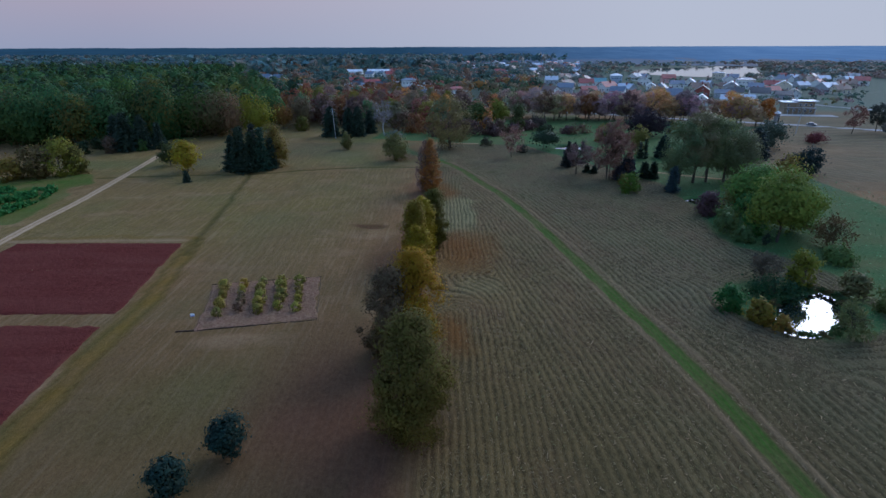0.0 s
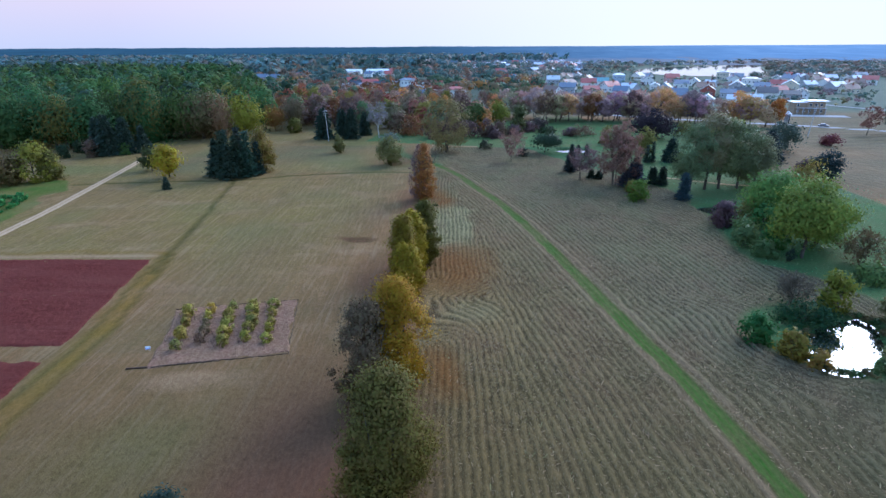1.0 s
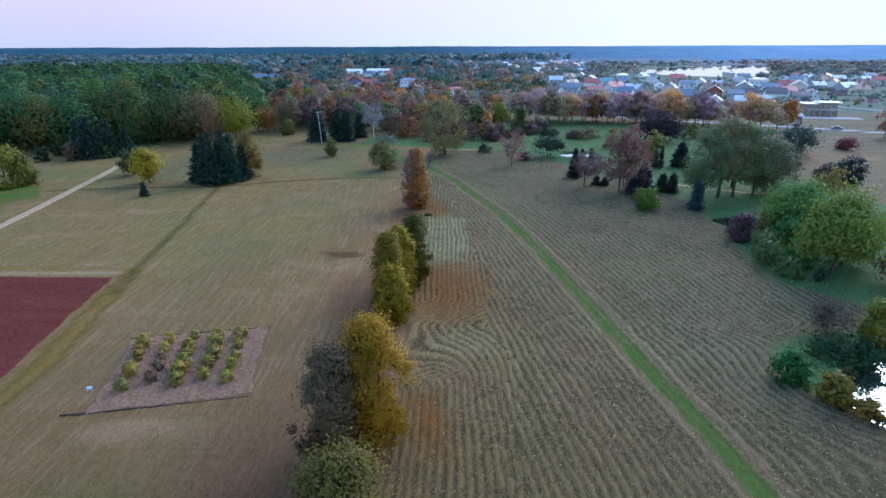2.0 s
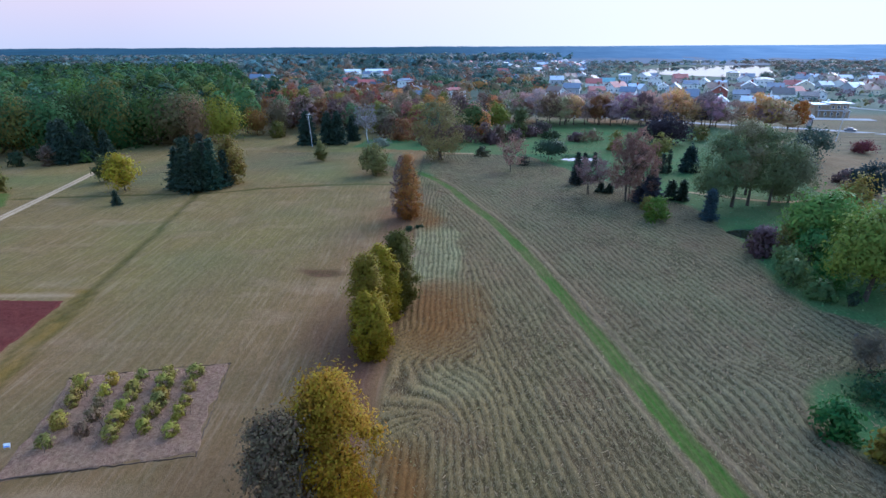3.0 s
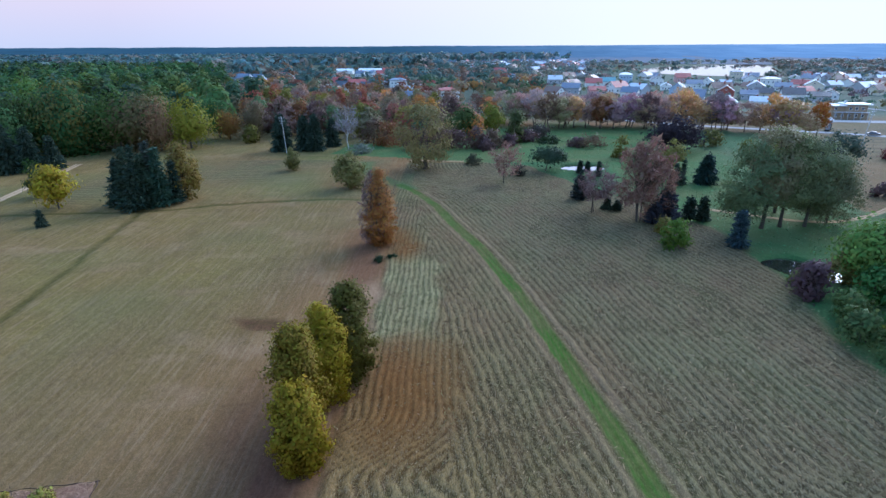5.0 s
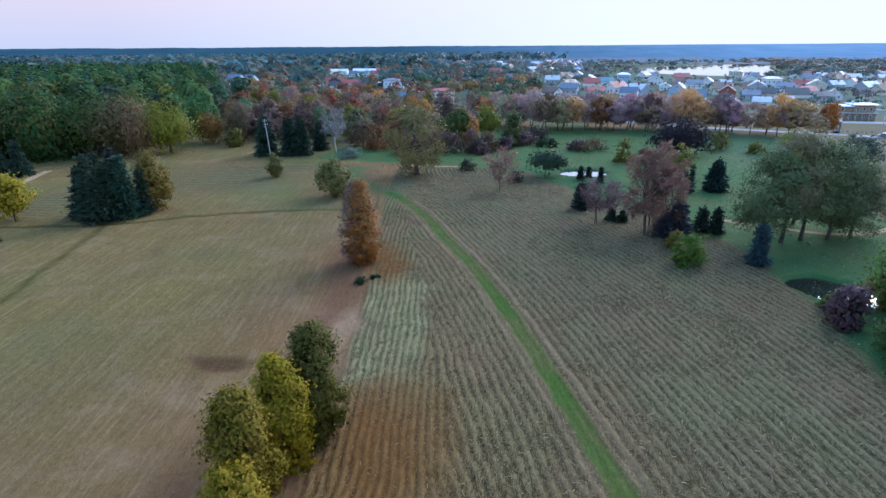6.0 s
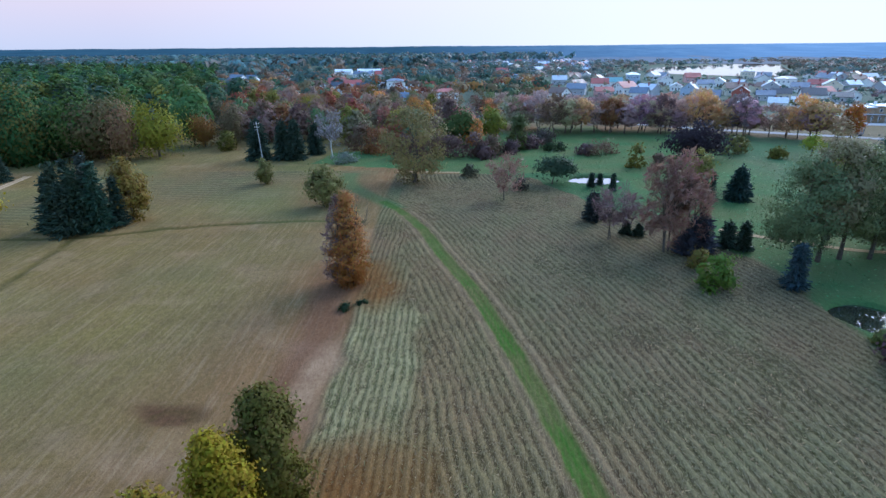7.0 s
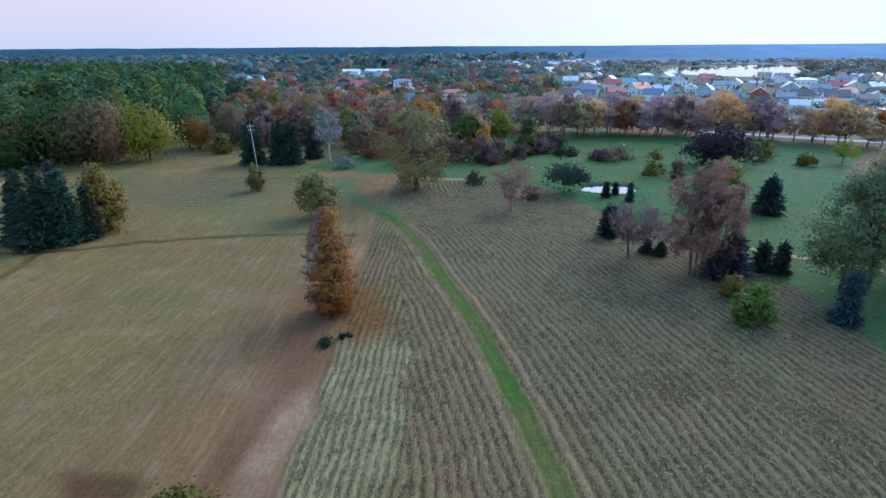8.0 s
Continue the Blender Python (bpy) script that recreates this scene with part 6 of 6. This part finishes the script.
def flat_house(x, y, w, h, rz, wall, roof, label):
    """A two-storey block with a low hipped roof."""
    root = thing("house", x, y, label, "house", "village houses", rz=rz)
    part("wall", box_mesh("wall", w, w * 0.9, h * 0.8 + 0.2, PLASTER[wall], 0.04), root, loc=(0, 0, -0.2))
    bm = bmesh.new()
    lo = [bm.verts.new((sx * (w / 2 + 0.6), sy * (w * 0.45 + 0.6), h * 0.8 + dz)) for dz in (0.02, 0.2) for sx, sy in ((-1, -1), (1, -1), (1, 1), (-1, 1))]
    top = [bm.verts.new((sx * w * 0.2, 0, h)) for sx in (-1, 1)]
    bm.faces.new(lo[:4][::-1])
    for i in range(4):
        bm.faces.new((lo[i], lo[(i + 1) % 4], lo[4 + (i + 1) % 4], lo[4 + i]))
    for f in ((lo[4], lo[5], top[1], top[0]), (lo[6], lo[7], top[0], top[1]), (lo[5], lo[6], top[1]), (lo[7], lo[4], top[0])):
        bm.faces.new(f)
    part("roof", bm_mesh("roof", bm, ROOF[roof]), root)
    for floor in (0.9, h * 0.42 + 0.7):
        for f in (-0.33, -0.11, 0.11, 0.33):
            put_window(root, f * w, -w * 0.45 - 0.02, floor, 0)
        for f in (-0.25, 0.0, 0.25):
            put_window(root, -w / 2 - 0.02, f * w, floor, -90)
    part("chimney", box_mesh("chimney", 0.7, 0.7, 1.5, PLASTER["brick"], 0.03), root, loc=(w * 0.2, 0.4, h - 0.6))
    return root


for row in GABLED + GABLED_2 + GABLED_3:
    house(*row)
for row in BLOCKS:
    flat_house(*row)

# smaller houses of the far village, one build per roof colour, then repeats
far_kinds = [house(60.0, 690.0, 9.0, 6.6, 60, "white", "slate", "small white house in the far village"), house(92.0, 860.0, 9.5, 7.0, -30, "white", "red", "small house with a red roof in the far village"),
             house(120.0, 830.0, 9.0, 6.6, 50, "cream", "brown", "small cream house in the far village"), house(150.0, 800.0, 9.0, 6.4, -20, "grey", "pale", "small grey house in the far village")]
for i in range(174):
    py = 640 + 620 * rng.random() ** 0.8
    px = py * (-0.03 + 0.27 * rng.random())
    if i >= 86:
        py = 430 + 190 * rng.random()
        px = py * (0.50 + 0.24 * rng.random())
    if i >= 110:
        py = 430 + 330 * rng.random()
        px = py * (-0.30 + 0.32 * rng.random())
    if i >= 132:
        py = 405 + 235 * rng.random()
        px = py * (0.18 + 0.40 * rng.random())
        if px > 0.36 * py and py > 520:
            continue
        if any(math.hypot(px - r[0], py - r[1]) < 17 for r in GABLED + GABLED_2 + GABLED_3 + BLOCKS):
            continue
    if py < 700 and px > 0.08 * py and i < 86:
        continue
    if not clear_of_lake(px, py):
        continue
    s = 0.9 + 0.35 * rng.random()
    copy_thing(far_kinds[rng.integers(4)], Matrix.LocRotScale((px, py, 0), Euler((0, 0, rng.random() * 6)), (s, s, s)))


def glasshouse(x, y, w, rz):
    root = thing("glasshouse", x, y, "long white glasshouse among far trees", "greenhouse", "glasshouses", rz=rz)
    part("wall", gable_wall(9.0, w, 4.2, 6.6, PLASTER["white"]), root)
    part("roof", roof_slab(9.0, w, 4.2, 6.6, -1, ROOF["white"]), root)
    part("roof", roof_slab(9.0, w, 4.2, 6.6, 1, ROOF["white"]), root)


glasshouse(-124.3, 787.0, 22.0, 80)
glasshouse(-97.5, 796.0, 20.0, 84)
glasshouse(-80.0, 794.0, 14.0, 84)


def unfinished_house():
    """The modern house with two flat white roofs beside the road."""
    root = thing("modern_house", 199.0, 315.0, "modern beige house with two flat white roofs", "house", rz=-12)
    part("wall", box_mesh("wall", 15.5, 8.0, 3.4, PLASTER["tan"], 0.04), root, loc=(0, 0, -0.2))
    part("wall", box_mesh("wall", 9.0, 7.0, 3.0, PLASTER["tan"], 0.04), root, loc=(3.0, 0.3, 3.2))
    part("wall", box_mesh("wall", 6.0, 6.6, 2.4, PLASTER["tan"], 0.04), root, loc=(-4.6, 0.3, 3.2))
    part("roof", box_mesh("roof", 11.0, 9.6, 0.35, ROOF["white"], 0.04), root, "flat white roof", (3.2, 0, 6.6))
    part("roof", box_mesh("roof", 7.2, 9.0, 0.35, ROOF["white"], 0.04), root, "flat white roof", (-5.2, 0, 5.9))
    part("balcony", box_mesh("balcony", 14.5, 2.2, 0.25, PLASTER["grey"], 0.03), root, "grey concrete balcony", (0.4, -5.0, 3.1))
    for i in range(6):
        part("column", box_mesh("column", 0.3, 0.3, 3.3, PLASTER["grey"], 0.02), root, loc=(-6.4 + i * 2.7, -5.8, -0.2))
    for i in range(5):
        put_window(root, -5.6 + i * 2.8, -4.02, 0.9, 0)
    for i in range(3):
        put_window(root, 0.4 + i * 2.6, -3.22, 4.1, 0)
    put_window(root, -5.6, -3.02, 3.9, 0)
    part("chimney", box_mesh("chimney", 0.9, 0.9, 1.3, PLASTER["white"], 0.03), root, loc=(-0.6, 1.0, 6.9))


unfinished_house()
flat = new("gravel_yard", box_mesh("gravel_yard", 30, 8, 0.35, gravel_material("yard_gravel", (0.3, 0.28, 0.27), (0.45, 0.43, 0.42)), 0.05))
flat.matrix_basis = pose(196, 302, -0.2, 0, 0, -12)
tagged(flat, "pale gravel yard before the modern house", "yard", kind="structure")


def play_slide():
    root = thing("slide_tower", 165.5, 276.0, "black covered slide sloping down from a small white-topped tower", "slide", rz=-35)
    for sx in (-0.9, 0.9):
        for sy in (-0.9, 0.9):
            part("post", box_mesh("post", 0.2, 0.2, 4.4, BLACK, 0.02), root, loc=(sx, sy, -0.1))
    part("platform", box_mesh("platform", 2.2, 2.2, 2.8, BLACK, 0.05), root, loc=(0, 0, 0.4))
    bm = bmesh.new()
    b = [bm.verts.new((sx * 1.4, sy * 1.4, 4.3)) for sx, sy in ((-1, -1), (1, -1), (1, 1), (-1, 1))]
    t = bm.verts.new((0, 0, 5.6))
    bm.faces.new(b[::-1])
    for i in range(4):
        bm.faces.new((b[i], b[(i + 1) % 4], t))
    part("roof", bm_mesh("roof", bm, WHITE), root, "white pointed roof")
    ch = part("chute", box_mesh("chute", 1.7, 6.4, 0.9, BLACK, 0.15), root)
    ch.matrix_basis = pose(0, -3.4, 1.7, 28, 0, 0)


play_slide()


def car(x, y, rz):
    root = thing("car", x, y, "dark grey car on the country road", "car", rz=rz, z=0.14)
    paint = plain_material("car_paint", (0.16, 0.165, 0.175), 0.3, 0.5, 0.05, 1, 0, 0.4)
    body = box_mesh("body", 4.3, 1.75, 0.62, paint, 0.14)
    part("body", body, root, loc=(0, 0, 0.28))
    bm = bmesh.new()
    bmesh.ops.create_cube(bm, size=1.0, matrix=Matrix.LocRotScale((-0.1, 0, 1.16), None, (2.5, 1.6, 0.56)))
    for v in bm.verts:
        if v.co.z > 1.2:
            v.co.x, v.co.y = -0.1 + (v.co.x + 0.1) * 0.68, v.co.y * 0.86
    bmesh.ops.bevel(bm, geom=list(bm.edges), offset=0.06, segments=1, affect="EDGES")
    part("cabin", bm_mesh("cabin", bm, GLASS), root, "dark glass cabin")
    part("roof", box_mesh("roof", 1.7, 1.36, 0.06, paint, 0.02), root, loc=(-0.1, 0, 1.43))
    for sx in (-1.35, 1.35):
        for sy in (-0.85, 0.85):
            wh = part("wheel", join_tubes("wheel", [tube([(0, -0.1, 0), (0, 0.1, 0)], [0.32, 0.32], 14)], BLACK), root, loc=(sx, sy, 0.32))
            part("rim", join_tubes("rim", [tube([(0, -0.11, 0), (0, 0.11, 0)], [0.18, 0.18], 10)], STEEL), wh)


car(173.5, 261.5, -34)


# ---- loose grass ----
def grass(name, label, n, x0, x1, y0, y1, palette, size, seed, keep, height=1.0, wide=1.0):
    """Uncounted tufts of dry grass standing on the ground."""
    rng = np.random.default_rng(seed)
    x, y = x0 + (x1 - x0) * rng.random(n), y0 + (y1 - y0) * rng.random(n)
    ok = keep(x, y, rng) & (pond_depth(x, y) < 0.05)
    x, y = x[ok], y[ok]
    m = len(x)
    a = rng.random(m) * 2 * np.pi
    s = size * (0.5 + rng.random(m))
    lean = 0.5 * rng.normal(size=(m, 2)) * s[:, None]
    side = np.stack([np.cos(a) * s, np.sin(a) * s, np.zeros(m)], 1)
    base = np.stack([x, y, np.full(m, 0.02)], 1)
    tip = base + np.column_stack([lean + 0.6 * s[:, None] * np.stack([-np.sin(a), np.cos(a)], 1), s * height])
    side = side * wide
    q = np.stack([base - side * 0.5, base + side * 0.5, tip + side * 0.75, tip - side * 0.75], 1)
    me = loose_quads(name, q, LEAF_STUFF, np.tile([[0.0, 0.0, 1.0]], (m, 1)) + 0.25 * sphere_dirs(rng, m))
    cols = np.column_stack([pick(rng, palette, m, 0.2), np.ones(m)])
    me.attributes.new("tint", "FLOAT_COLOR", "POINT").data.foreach_set("color", np.repeat(cols, 4, axis=0).astype(np.float32).ravel())
    tagged(new(name, me), label, "grass", kind="stuff")


def on_field(x, y, rng):
    return (x > -1) & (x < np.interp(y, *BANK_X)) & (np.abs(x - strip_x(y)) > 1.2)


def on_lawn(x, y, rng):
    return (((x > np.interp(y, *BANK_X)) & (y < 160)) | inside(LAWN, x, y)) & (rng.random(len(x)) < 0.2 + 0.8 * vnoise(x, y, 5.0, 83))


STRAWS = ((0.22, 0.155, 0.08), (0.16, 0.115, 0.058), (0.13, 0.09, 0.045), (0.13, 0.115, 0.045), (0.18, 0.12, 0.06))
grass("mown_hay", "loose dry hay left on the mown field", 52000, -1, 64, 36, 165, STRAWS, 0.30, 90, on_field, 0.3, 0.16)
grass("bank_grass", "lush tussocks of green grass", 22000, 38, 112, 60, 262, ((0.055, 0.165, 0.055), (0.05, 0.15, 0.05), (0.10, 0.17, 0.065), (0.13, 0.16, 0.07)), 0.16, 92, on_lawn, 0.6)
